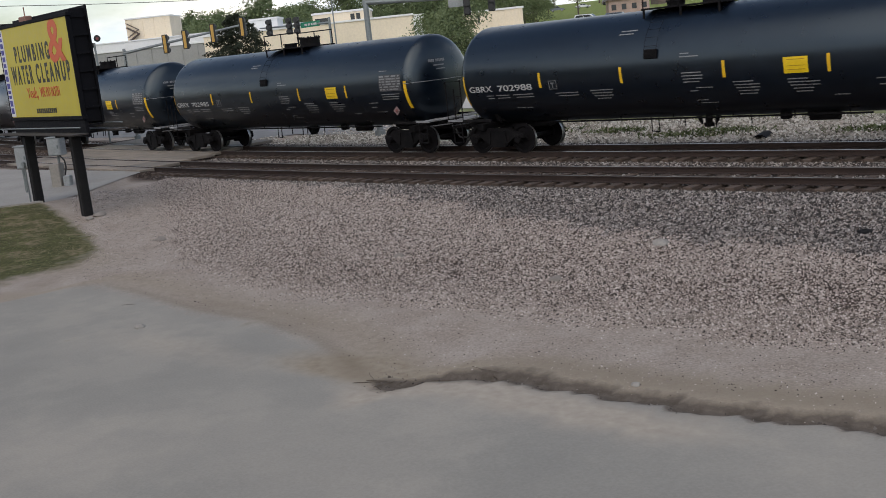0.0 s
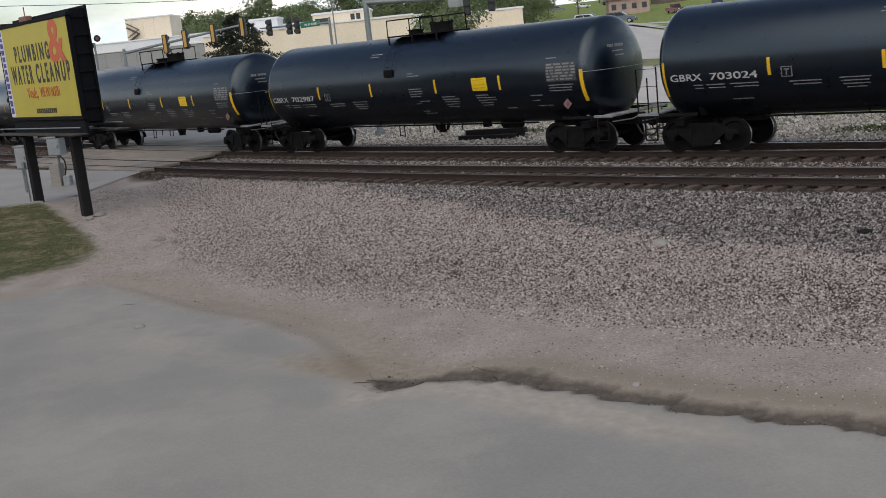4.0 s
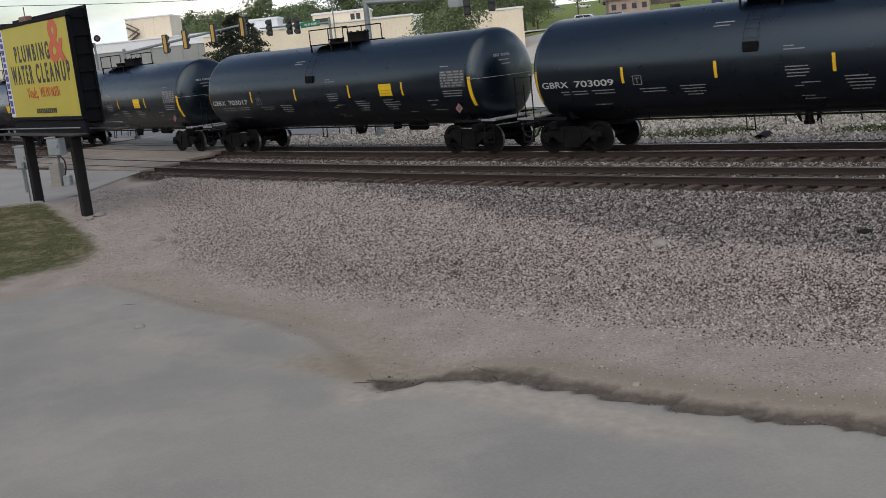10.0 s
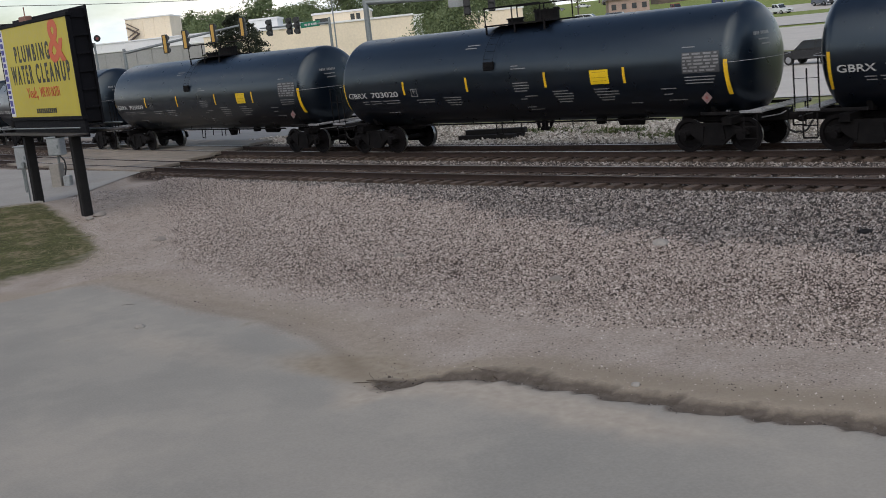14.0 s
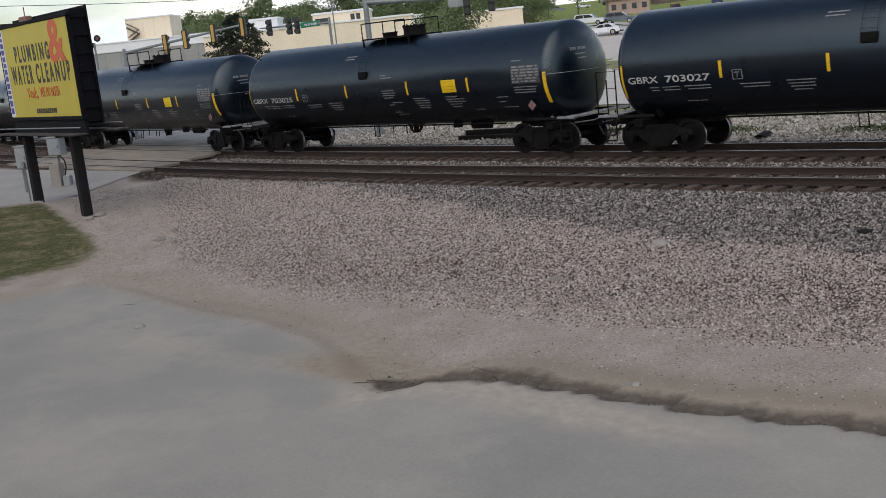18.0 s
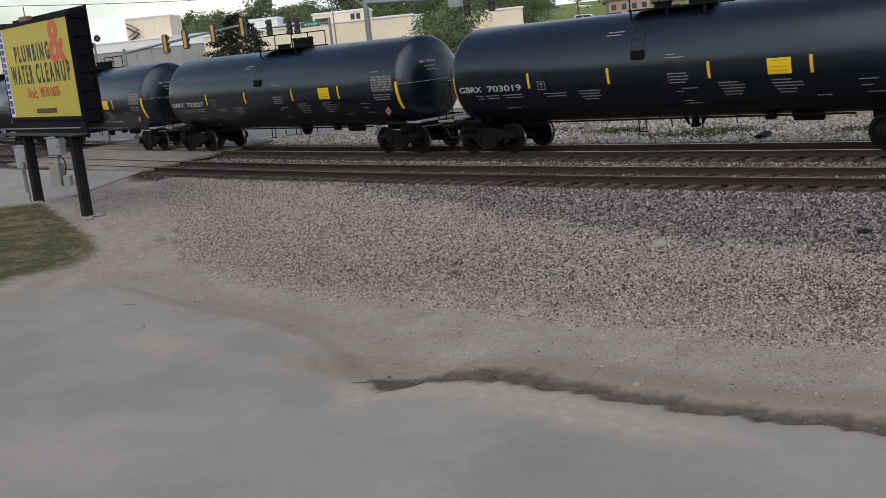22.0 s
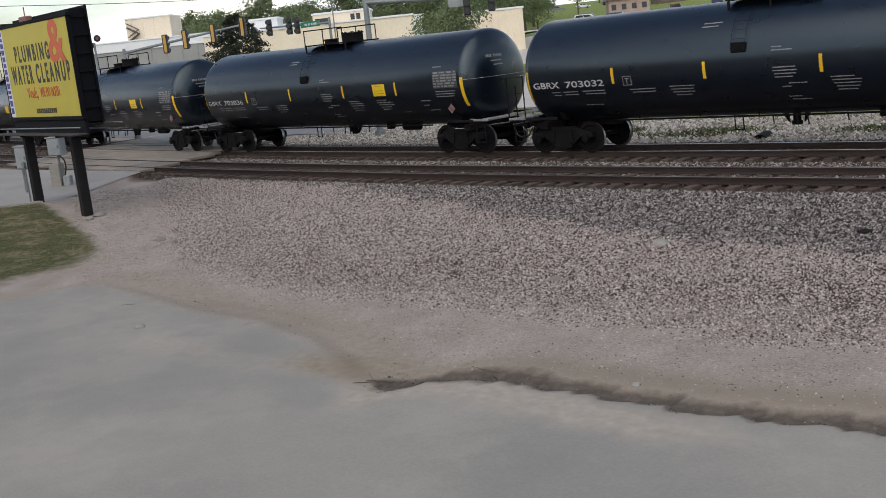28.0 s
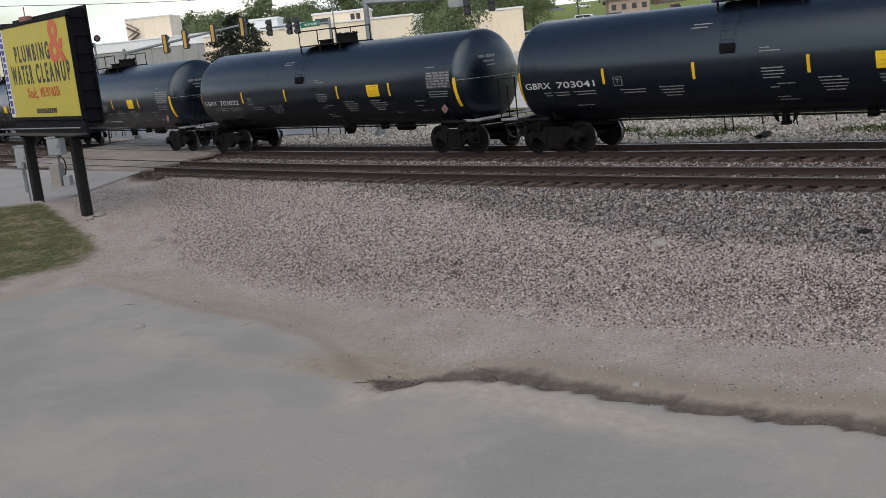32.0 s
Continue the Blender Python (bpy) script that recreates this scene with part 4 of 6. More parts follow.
        for k in range(14):
            box(bm, (s * 8.42, -1.35 + k * 0.208, 1.165), (0.48, 0.03, 0.02))
        part("end_platform", bm, M_GRATE, car, "worn grey end walkway")
        for y in (-1.42, 1.42):
            bm = bmesh.new()
            box(bm, (s * 7.75, y, 1.12), (1.85, 0.07, 0.09), bevel=0.01)
            part("side_sill", bm, M_UNDER, car, "black side sill")
            bm = bmesh.new()
            box(bm, (s * 8.36, y * 1.02, 1.15), (0.66, 0.05, 0.075), bevel=0.008)
            part("platform_edge", bm, M_GRATE, car, "worn pale grey edge of the end walkway")
            bm = bmesh.new()
            pipe(bm, [(s * 8.5, y, 1.1), (s * 8.5, y, 0.42), (s * 8.12, y, 0.42), (s * 8.12, y, 1.1)], 0.022)
            rod(bm, (s * 8.5, y, 0.74), (s * 8.12, y, 0.74), 0.018, 5)
            part("step_ladder", bm, M_UNDER, car)
            if s < 0:
                for x, zt in ((8.05, 2.5), (8.36, 2.2), (8.7, 2.45)):
                    bm = bmesh.new()
                    rod(bm, (s * x, y, 1.12), (s * x, y, zt), 0.021, 6)
                    part("grab_post", bm, M_UNDER, car, "thin black upright grab rail")
                for z in (1.95, 2.44):
                    bm = bmesh.new()
                    rod(bm, (s * 8.05, y, z), (s * 8.7, y, z), 0.008, 5)
                    part("grab_rail", bm, M_UNDER, car)
        bm = bmesh.new()
        pts = []
        for k in range(11):
            a = math.pi * k / 10
            pts.append((s * (half + 0.15 + (dep + 0.05) * math.sin(a)), -(TANK_R + 0.07) * math.cos(a), 2.5))
        pipe(bm, pts, 0.009)
        part("handrail", bm, M_GRATE, car, "grey handrail round the tank head")
        bm = bmesh.new()
        box(bm, (s * 8.87, 0, 0.85), (0.3, 0.2, 0.2), bevel=0.03)
        box(bm, (s * 9.03, 0.06 * s, 0.85), (0.16, 0.3, 0.3), bevel=0.05)
        part("coupler", bm, M_WHEEL, car, "rusty steel coupler")
        bm = bmesh.new()
        pipe(bm, [(s * 8.7, -0.25, 0.75), (s * 8.85, -0.27, 0.5), (s * 9.0, -0.25, 0.42), (s * 9.08, -0.22, 0.45)], 0.03)
        part("air_hose", bm, M_TYRE, car)
        bm = bmesh.new()
        pipe(bm, [(s * 8.62, -1.35, 0.98), (s * 8.66, -0.4, 0.95), (s * 8.75, 0, 1.05)], 0.018)
        part("uncoupling_lever", bm, M_GRATE, car)
    bm = bmesh.new()
    box(bm, on_tank(S(15.05), 1.12, 0.0), (0.12, 0.05, 0.16))
    part("card_holder", bm, M_GRATE, car)
    bm = bmesh.new()
    box(bm, on_tank(S(0.75), 1.12, 0.0), (0.12, 0.05, 0.16))
    part("card_holder", bm, M_GRATE, car)
    tr = build_truck()
    tr.parent = car
    tr.matrix_basis = pose(-TRUCK_X, 0, 0)
    tr2 = copy_thing(tr, pose(TRUCK_X, 0, 0))
    tr2.parent = car
    return car


NUMBERS = {0: "702988", 1: "702987", 2: "703024", 3: "703017", 4: "703009", 5: "703020", 6: "703025", 7: "703027", 8: "703019", 9: "703036", 10: "703032", 11: "703041", -1: "702985"}
FIRST_CAR, LAST_CAR = -5, 13
CARS = {}


def make_train():
    first = build_car()
    for k in range(FIRST_CAR, LAST_CAR + 1):
        CARS[k] = first if k == FIRST_CAR else copy_thing(first, pose(0, 0, 0))
    for k, car in CARS.items():
        if k in NUMBERS:
            for words, x, w in (("GBRX", 0.19, 0.97), (NUMBERS[k], 1.38, 1.39)):
                ob = new("lettering", lettering(words, 0.262, x - S_HALF, 2.05, w))
                ob.parent = car
                tagged(ob, "white stencilled letters or number")
        else:
            for x, w in ((0.19, 0.97), (1.38, 1.39)):
                bm = bmesh.new()
                decal(bm, x - S_HALF, x + w - S_HALF, 2.08, 2.24, n=2)
                part("lettering", bm, M_STENCIL, car, "white stencilled mark or number")


make_train()


# the first car's leading strip along the track, second by second, in metres
TRAVEL = [(0, 24.17), (0.5, 28.87), (1, 32.21), (1.5, 34.95), (2, 39.15), (2.5, 42.2), (3, 46.91), (3.5, 49.9), (5.5, 63.45), (6, 67.25), (6.5, 69.5), (7, 73.87), (7.5, 77.6), (8, 79.88), (8.5, 83.9), (9, 87.62), (9.5, 91.2), (10, 93.88), (10.5, 97.8), (11, 100.69), (11.5, 104.2), (12, 107.69), (12.5, 110.6), (13, 114.4), (13.5, 117.2), (14, 121.08), (14.5, 124.4), (16.5, 136.8), (17, 140.17), (17.5, 143), (18, 145.32), (18.5, 149.2), (19, 151.51), (19.5, 155.1), (20, 158.36), (20.5, 160.3), (21, 163.33), (21.5, 166.75), (22, 170.05), (22.5, 173), (23, 175.59), (23.5, 178.5), (24, 181.47), (24.5, 184.5), (25, 186.75), (25.5, 189.7), (27.5, 200.55), (28, 203.3), (28.5, 206), (29, 208.39), (29.5, 210.9), (30, 213.27), (30.5, 215.5), (31, 218.14), (31.5, 220.15), (32, 221.8)]


def travelled(t):
    ts, ss = np.array([a for a, _ in TRAVEL], float), np.array([b for _, b in TRAVEL], float)
    sl = np.gradient(ss, ts)
    i = int(np.clip(np.searchsorted(ts, t, "right") - 1, 0, len(ts) - 2))
    h = ts[i + 1] - ts[i]
    u = (t - ts[i]) / h
    return float((2 * u ** 3 - 3 * u ** 2 + 1) * ss[i] + (u ** 3 - 2 * u ** 2 + u) * h * sl[i] + (3 * u ** 2 - 2 * u ** 3) * ss[i + 1] + (u ** 3 - u ** 2) * h * sl[i + 1])


def motions():
    times = [i / 4 for i in range(129)]
    for k, car in CARS.items():
        rows = []
        for t in times:
            s = k * CAR_L + S_HALF - travelled(t)
            xa, ya, _ = along(s - TRUCK_X, FAR_V)
            xb, yb, _ = along(s + TRUCK_X, FAR_V)
            rows.append((t, pose((xa + xb) / 2, (ya + yb) / 2, 0, 0, 0, math.degrees(math.atan2(yb - ya, xb - xa)))))
        walk(car, rows)
        for tr in [o for o in car.children if o.name.startswith("truck")]:
            for ws in [o for o in tr.children if o.name.startswith("wheelset")]:
                at = ws.location.copy()
                spin = []
                for i in range(481):
                    t = i / 15
                    spin.append((t, Matrix.Translation(at) @ Matrix.Rotation(-((travelled(t) / WHEEL_R) % (2 * math.pi)), 4, "Y")))
                walk(ws, spin)


# ---------------------------------------------------------------- road and crossing
def strip(xs_of_y, y0, y1, w, lift, n=60, cols=14):
    bm = bmesh.new()
    rows = []
    for i in range(n + 1):
        y = y0 + (y1 - y0) * i / n
        xe = xs_of_y(y)
        row = []
        for k in range(cols + 1):
            x = xe - w * k / cols
            row.append(bm.verts.new((x, y, float(height(x, y)) + lift)))
        rows.append(row)
    for a, b in zip(rows, rows[1:]):
        for k in range(cols):
            bm.faces.new((a[k], a[k + 1], b[k + 1], b[k]))
    bmesh.ops.recalc_face_normals(bm, faces=bm.faces)
    return bm


def make_road():
    edge = lambda y: float(np.interp(y, ROAD_Y, ROAD_X)) - 0.1
    thing("road", strip(edge, -50, 22.4 + 0.6, 13, 0.02, 90), M_CONC, "pale worn concrete road leading to the crossing", "road", kind="structure")
    thing("road", strip(edge, 29.9, 110, 13, 0.02, 90), M_ASPH, "grey street beyond the railway crossing", "road", kind="structure")
    # the cross street that runs beside the railway
    bm = bmesh.new()
    rows = []
    for i in range(61):
        x = -190 + 150 * i / 60
        yb = float(bend(x)[0])
        rows.append([bm.verts.new((x, yb * 0.35 + y, float(height(x, yb * 0.35 + y)) + 0.03)) for y in (35.5, 38, 41, 44, 47)])
    for a, b in zip(rows, rows[1:]):
        for k in range(4):
            bm.faces.new((a[k], b[k], b[k + 1], a[k + 1]))
    thing("road", bm, M_ASPH, "grey street along the far side of the railway", "road", kind="structure")
    # crossing panels between and beside the rails
    cr = base("crossing", "concrete crossing panels laid flush between the rails", "crossing", kind="structure")
    bm = bmesh.new()
    box(bm, (0, 0, -0.06), (2.38, 1.26, 0.12), bevel=0.012)
    inner = mesh_of("panel", bm, M_PANEL)
    bm = bmesh.new()
    box(bm, (0, 0, -0.06), (2.38, 0.62, 0.12), bevel=0.012)
    outer = mesh_of("panel", bm, M_PANEL)
    bm = bmesh.new()
    box(bm, (0, 0, -0.06), (2.38, 1.42, 0.12), bevel=0.012)
    middle = mesh_of("panel", bm, M_PANEL)
    for v in (NEAR_V + 2.18, FAR_V + 2.18):
        for k in range(6):
            x, y, h = along(-39.9 - 0.46 * (v - 23.75) - k * 2.4, v)
            ob = new("panel", middle)
            ob.parent = cr
            ob.matrix_basis = pose(x, y, -0.018, 0, 0, math.degrees(h))
    for v in (NEAR_V, FAR_V):
        for k in range(6):
            for me, dv in ((inner, 0), (outer, -1.14), (outer, 1.14)):
                s0 = -39.9 - 0.46 * (v + dv - 23.75) - k * 2.4
                x, y, h = along(s0, v + dv)
                ob = new("panel", me)
                ob.parent = cr
                ob.matrix_basis = pose(x, y, -0.012, 0, 0, math.degrees(h))
    # kerb beside the road
    bm = bmesh.new()
    for a, b in zip(range(0, 18), range(1, 19)):
        ya, yb = 1 + a * 0.9, 1 + b * 0.9
        xa, xb = float(np.interp(ya, ROAD_Y, ROAD_X)), float(np.interp(yb, ROAD_Y, ROAD_X))
        za, zb = float(height(xa - 0.4, ya)) + 0.02, float(height(xb - 0.4, yb)) + 0.02
        v = [bm.verts.new(p) for p in ((xa, ya, za - 0.2), (xa, ya, za + 0.13), (xa + 0.3, ya, za + 0.13), (xa + 0.3, ya, za - 0.2), (xb, yb, zb - 0.2), (xb, yb, zb + 0.13), (xb + 0.3, yb, zb + 0.13), (xb + 0.3, yb, zb - 0.2))]
        for f in ((0, 1, 5, 4), (1, 2, 6, 5), (2, 3, 7, 6)):
            bm.faces.new([v[i] for i in f])
    bmesh.ops.recalc_face_normals(bm, faces=bm.faces)
    thing("kerb", bm, M_CONC, "pale concrete kerb beside the grass", "kerb", kind="structure")
    # paved yard and hill road beyond the tracks
    def sheet(name, x0, x1, y0, y1, mat, label, n=24):
        bm = bmesh.new()
        g = [[bm.verts.new((x0 + (x1 - x0) * i / n, y0 + (y1 - y0) * j / n, float(height(x0 + (x1 - x0) * i / n, y0 + (y1 - y0) * j / n)) + 0.06)) for i in range(n + 1)] for j in range(n + 1)]
        for j, i in itertools.product(range(n), range(n)):
            bm.faces.new((g[j][i], g[j][i + 1], g[j + 1][i + 1], g[j + 1][i]))
        thing(name, bm, mat, label, "pavement", kind="structure")
    sheet("road", -75, -14, 52, 88, M_STREET_SUNLIT, "pale concrete street beyond the railway")
    sheet("road", -100, -42, 99, 133, M_STREET_SUNLIT, "pale street below the grassy hill")
    sheet("road", -150, -30, 138, 206, M_STREET_SUNLIT, "pale road climbing the hill")


make_road()


def make_reflection_wall():
    """A long plain wall, added unseen behind the camera to darken the tanks' reflections."""
    bm = bmesh.new()
    box(bm, (-45, -13.0, 3.0), (150, 0.4, 7.2))
    box(bm, (-45, -13.0, 6.7), (150.4, 0.7, 0.2), bevel=0.03)
    thing("reflection_wall", bm, M_BRICK, "added unseen red brown brick wall, darkening reflections on the tanks", "wall", kind="structure")


make_reflection_wall()


# ---------------------------------------------------------------- billboard
def make_billboard():
    right, left = Vector((-30.1, 16.23, 0)), Vector((-36.25, 17.0, 0))
    mid = (right + left) / 2
    u = (right - left).normalized()
    wide = (right - left).length
    ang = math.degrees(math.atan2(u.y, u.x))
    g = float(height(-31.2, 16.5))
    bb = base("billboard", "yellow poster billboard on two black posts beside grass", "billboard", pose(mid.x, mid.y, 0, 0, 0, ang))
    z0, z1 = 2.77, 5.68
    h2 = wide / 2
    bm = bmesh.new()
    box(bm, (0, 0.05, (z0 + z1) / 2), (wide, 0.06, z1 - z0))
    face = part("poster", bm, M_BB_YELLOW, bb, "yellow poster face")
    bm = bmesh.new()
    for s in (-1, 1):
        box(bm, (s * (h2 + 0.02), 0.06, (z0 + z1) / 2), (0.05, 0.14, z1 - z0 + 0.2), bevel=0.01)
    box(bm, (0, 0.06, z1 + 0.06), (wide + 0.22, 0.16, 0.1), bevel=0.01)
    box(bm, (0, 0.06, z0 - 0.06), (wide + 0.22, 0.16, 0.1), bevel=0.01)
    part("frame", bm, M_BB_FRAME, bb, "black steel frame")
    bm = bmesh.new()
    box(bm, (0, 0.1, z0 - 0.38), (wide + 0.1, 0.1, 0.52), bevel=0.01)
    part("apron", bm, M_BB_FRAME, bb, "black apron below the poster")
    bm = bmesh.new()
    box(bm, (0, 0.62, (z0 + z1) / 2 + 0.0), (wide + 0.15, 0.05, z1 - z0 + 0.55))
    part("rear_face", bm, M_BB_FRAME, bb, "dark rear side")
    for k in range(7):
        bm = bmesh.new()
        z = z0 - 0.3 + k * 0.53
        box(bm, (h2 + 0.02, 0.37, z), (0.06, 0.46, 0.05))
        box(bm, (-h2 - 0.02, 0.37, z), (0.06, 0.46, 0.05))
        part("rung", bm, M_BB_FRAME, bb)
    for s in (-1, 1):
        bm = bmesh.new()
        box(bm, (s * (h2 - 0.06), 0.36, (z0 + z1) / 2), (0.03, 0.46, z1 - z0 + 0.4))
        part("side_panel", bm, M_BB_FRAME, bb, "black side panel")
    for x in (-1.5, 1.5):
        for z in (z0 + 0.4, z1 - 0.4):
            bm = bmesh.new()
            rod(bm, (x, 0.1, z), (x, 0.6, z), 0.04)
            part("strut", bm, M_BB_FRAME, bb)
    # catwalk with its rails, in front and behind
    for y in (-0.35, 0.95):
        bm = bmesh.new()
        for k in range(3):
            box(bm, (0.2, y - 0.2 + k * 0.17, 2.26), (wide + 0.9, 0.14, 0.045), bevel=0.006)
        part("catwalk", bm, M_WALKWAY, bb, "weathered plank catwalk")
        bm = bmesh.new()
        rod(bm, (-h2 - 0.3, y, 2.42), (h2 + 0.6, y, 2.46), 0.02)
        part("cable", bm, M_STEEL, bb, "safety cable")
    for x in (-2.3, -0.8, 0.8, 2.3):
        bm = bmesh.new()
        rod(bm, (x, -0.6, 2.22), (x, 1.15, 2.22), 0.035)
        part("bracket", bm, M_BB_FRAME, bb)
    inv = bb.matrix_basis.inverted()
    for wx, wy in ((-31.5, 16.62), (-36.0, 17.3)):
        zb = float(height(wx, wy))
        lp = inv @ Vector((wx, wy, 0))
        bm = bmesh.new()
        box(bm, (lp.x, lp.y, (zb - 0.3 + 5.2) / 2), (0.3, 0.3, 5.2 - zb + 0.3), bevel=0.04)
        part("post", bm, M_DARKPOST, bb, "thick black post")
    # small lamp and cap on top
    bm = bmesh.new()
    box(bm, (-1.2, 0.35, z1 + 0.2), (0.6, 0.25, 0.2), bevel=0.03)
    rod(bm, (-1.2, 0.35, z1 + 0.25), (-1.2, 0.35, z1 + 0.6), 0.02)
    part("top_box", bm, M_BRICK, bb, "rust red box on the top edge")
    # poster print: local x runs along the face, letters stand 6 mm proud

    x_of = lambda t: -h2 + 0.42 + t * (wide - 0.42)
    z_of = lambda t: z0 + t * (z1 - z0)

    def words(txt, t0, t1, r0, r1, mat, label, weight=0.0):
        """Letters that fill a stretch of the poster, given in shares of its width and height."""
        me = text_mesh(txt, 1.0, 0.003, weight=weight)
        co = np.zeros(len(me.vertices) * 3, np.float32)
        me.vertices.foreach_get("co", co)
        co = co.reshape(-1, 3)
        lo, hi = co.min(0), co.max(0)
        xx = x_of(t0) + (co[:, 0] - lo[0]) / (hi[0] - lo[0]) * (x_of(t1) - x_of(t0))
        zz = z_of(r0) + (co[:, 1] - lo[1]) / (hi[1] - lo[1]) * (z_of(r1) - z_of(r0))
        me.vertices.foreach_set("co", np.stack([xx, 0.012 - co[:, 2], zz], -1).astype(np.float32).ravel())
        me.update()
        me.materials.append(mat)
        ob = new("lettering", me)
        ob.parent = bb
        tagged(ob, label)
    for txt, t0, t1, r0, r1 in (("P L U M B I N G", 0.15, 0.69, 0.605, 0.79), ("W A T E R", 0.05, 0.39, 0.365, 0.575), ("C L E A N U P", 0.445, 0.94, 0.365, 0.575)):
        words(txt, t0, t1, r0, r1, M_BB_BLACK, "bold black capital letters", 0.03)
    words("Yeah,", 0.25, 0.42, 0.19, 0.325, M_BB_RED, "orange red script word", 0.005)
    for txt, t0, t1 in (("WE", 0.455, 0.53), ("DO", 0.55, 0.605), ("BOTH", 0.625, 0.745)):
        words(txt, t0, t1, 0.215, 0.32, M_BB_RED, "orange red capital letters", 0.015)
    words("&", 0.69, 0.92, 0.56, 1.0, M_BB_RED, "large orange red ampersand", 0.02)
    for k in range(11):
        bm = bmesh.new()
        box(bm, (x_of(0.365 + 0.028 * k), 0.014, z_of(0.065)), (0.105, 0.012, 0.15))
        part("address_bar", bm, M_BB_BLACK, bb, "black bar of small print")
    bm = bmesh.new()
    box(bm, (-h2 + 0.2, 0.013, (z0 + z1) / 2), (0.42, 0.012, z1 - z0 - 0.04))
    mar = part("margin", bm, M_BB_WHITE, bb, "white margin strip")
    bm = bmesh.new()
    rr = random.Random(2)
    z = z0 + 0.12
    while z < z1 - 0.2:
        h = rr.uniform(0.1, 0.2)
        box(bm, (-h2 + 0.2, 0.003, z + h / 2), (0.24, 0.008, h))
        z += h + 0.06
    part("print", bm, M_BB_BLUE, mar, "blue print bars")


make_billboard()


# ---------------------------------------------------------------- cabinets by the crossing
def cabinet(x, y, w, d, h, z, label, posts):
    g = float(height(x, y))
    c = base("signal_cabinet", label, "cabinet", pose(x, y, g, 0, 0, 30), group="cabinets by the crossing")
    bm = bmesh.new()
    box(bm, (0, 0, z + h / 2), (w, d, h), bevel=0.025)
    part("housing", bm, M_CAB, c)
    bm = bmesh.new()
    box(bm, (0, -d / 2 - 0.012, z + h / 2), (w * 0.88, 0.02, h * 0.9), bevel=0.006)
    dr = part("door", bm, M_CAB, c)
    bm = bmesh.new()
    box(bm, (w * 0.34, -d / 2 - 0.04, z + h / 2), (0.03, 0.04, 0.14))
    part("handle", bm, M_STEEL, dr)
    bm = bmesh.new()
    box(bm, (0, 0, z + h + 0.02), (w + 0.08, d + 0.08, 0.04), bevel=0.012)
    part("lid", bm, M_CAB, c)
    for dx in posts:
        bm = bmesh.new()
        rod(bm, (dx, 0, -0.2), (dx, 0, z + 0.05), 0.05)
        part("leg", bm, M_STEEL, c)
    return c


cabinet(-40.05, 18.95, 0.5, 0.38, 0.82, 0.95, "grey metal signal cabinet on thin legs beside the billboard", (-0.12, 0.2))
cb = cabinet(-39.7, 20.15, 0.56, 0.42, 0.68, 1.2, "light grey metal cabinet on a concrete pedestal", (0,))
bm = bmesh.new()
box(bm, (-0.15, 0, 0.42), (0.42, 0.4, 0.95), bevel=0.03)
part("pedestal", bm, M_CONC, cb, "grey concrete pedestal")
bm = bmesh.new()
box(bm, (0.32, -0.1, 0.2), (0.28, 0.28, 0.42), bevel=0.03)
part("junction_box", bm, M_CAB, cb)
bm = bmesh.new()
pipe(bm, [(0.2, -0.2, 1.2), (0.4, -0.25, 1.0), (0.42, -0.25, 0.75), (0.3, -0.2, 0.45)], 0.03)
part("conduit", bm, M_TYRE, cb)
bm = bmesh.new()
rod(bm, (0, 0, 0), (0, 0, 1.35), 0.03)
rod(bm, (0, -0.06, 1.42), (0, 0.02, 1.42), 0.1, 14)
thing("marker_post", bm, M_STEEL, "thin marker post with a round pale reflector", "post", pose(-36.2, 17.1, float(height(-36.2, 17.1))))


# ---------------------------------------------------------------- traffic signals
def head(parent, p, yaw, mat, visors=True, lamps=3, tilt=0.0):
    """A signal head: housing, back plate, three hooded lenses."""
    bm = bmesh.new()
    m = pose(p[0], p[1], p[2], 0, tilt, yaw)
    box(bm, (0, 0, 0), (0.31, 0.2, 1.04), m, bevel=0.03)
    hd = part("signal_head", bm, M_SIG_B, parent, "three lens signal head")
    if mat is M_SIG_Y:
        bm = bmesh.new()
        box(bm, (0, 0.11, 0), (0.16, 0.03, 0.94), m, bevel=0.01)
        part("back_cover", bm, mat, hd, "yellow back cover")
    for k in range(lamps):
        bm = bmesh.new()
        z = 0.34 - k * 0.34
        g = rod(bm, (0, -0.11, z), (0, -0.33, z), 0.145, 14)
        bmesh.ops.transform(bm, matrix=m, verts=bm.verts)
        part("visor", bm, M_SIG_B, hd)
    return hd


def mast(label, foot, top, arm, heads, mat_pole=M_STEEL, r=0.13):
    x, y = foot
    g = float(height(x, y))
    ms = base("traffic_signal", label, "traffic signal", group="traffic signals at the crossing street")
    ms.location = (x, y, g)
    o = Vector((x, y, g))
    bm = bmesh.new()
    rod(bm, (0, 0, -0.2), (0, 0, top - g), r, 14, r * 0.8)
    rod(bm, (0, 0, -0.1), (0, 0, 0.25), r * 1.7, 14)
    part("pole", bm, mat_pole, ms, "galvanised steel pole", smooth=True)
    bm = bmesh.new()
    rod(bm, Vector(arm[0]) - o, Vector(arm[1]) - o, r * 0.75, 12, r * 0.45)
    part("mast_arm", bm, mat_pole, ms, "tapered steel mast arm", smooth=True)
    for p, yaw, mat in heads:
        head(ms, Vector(p) - o, yaw, mat)
    return ms, o


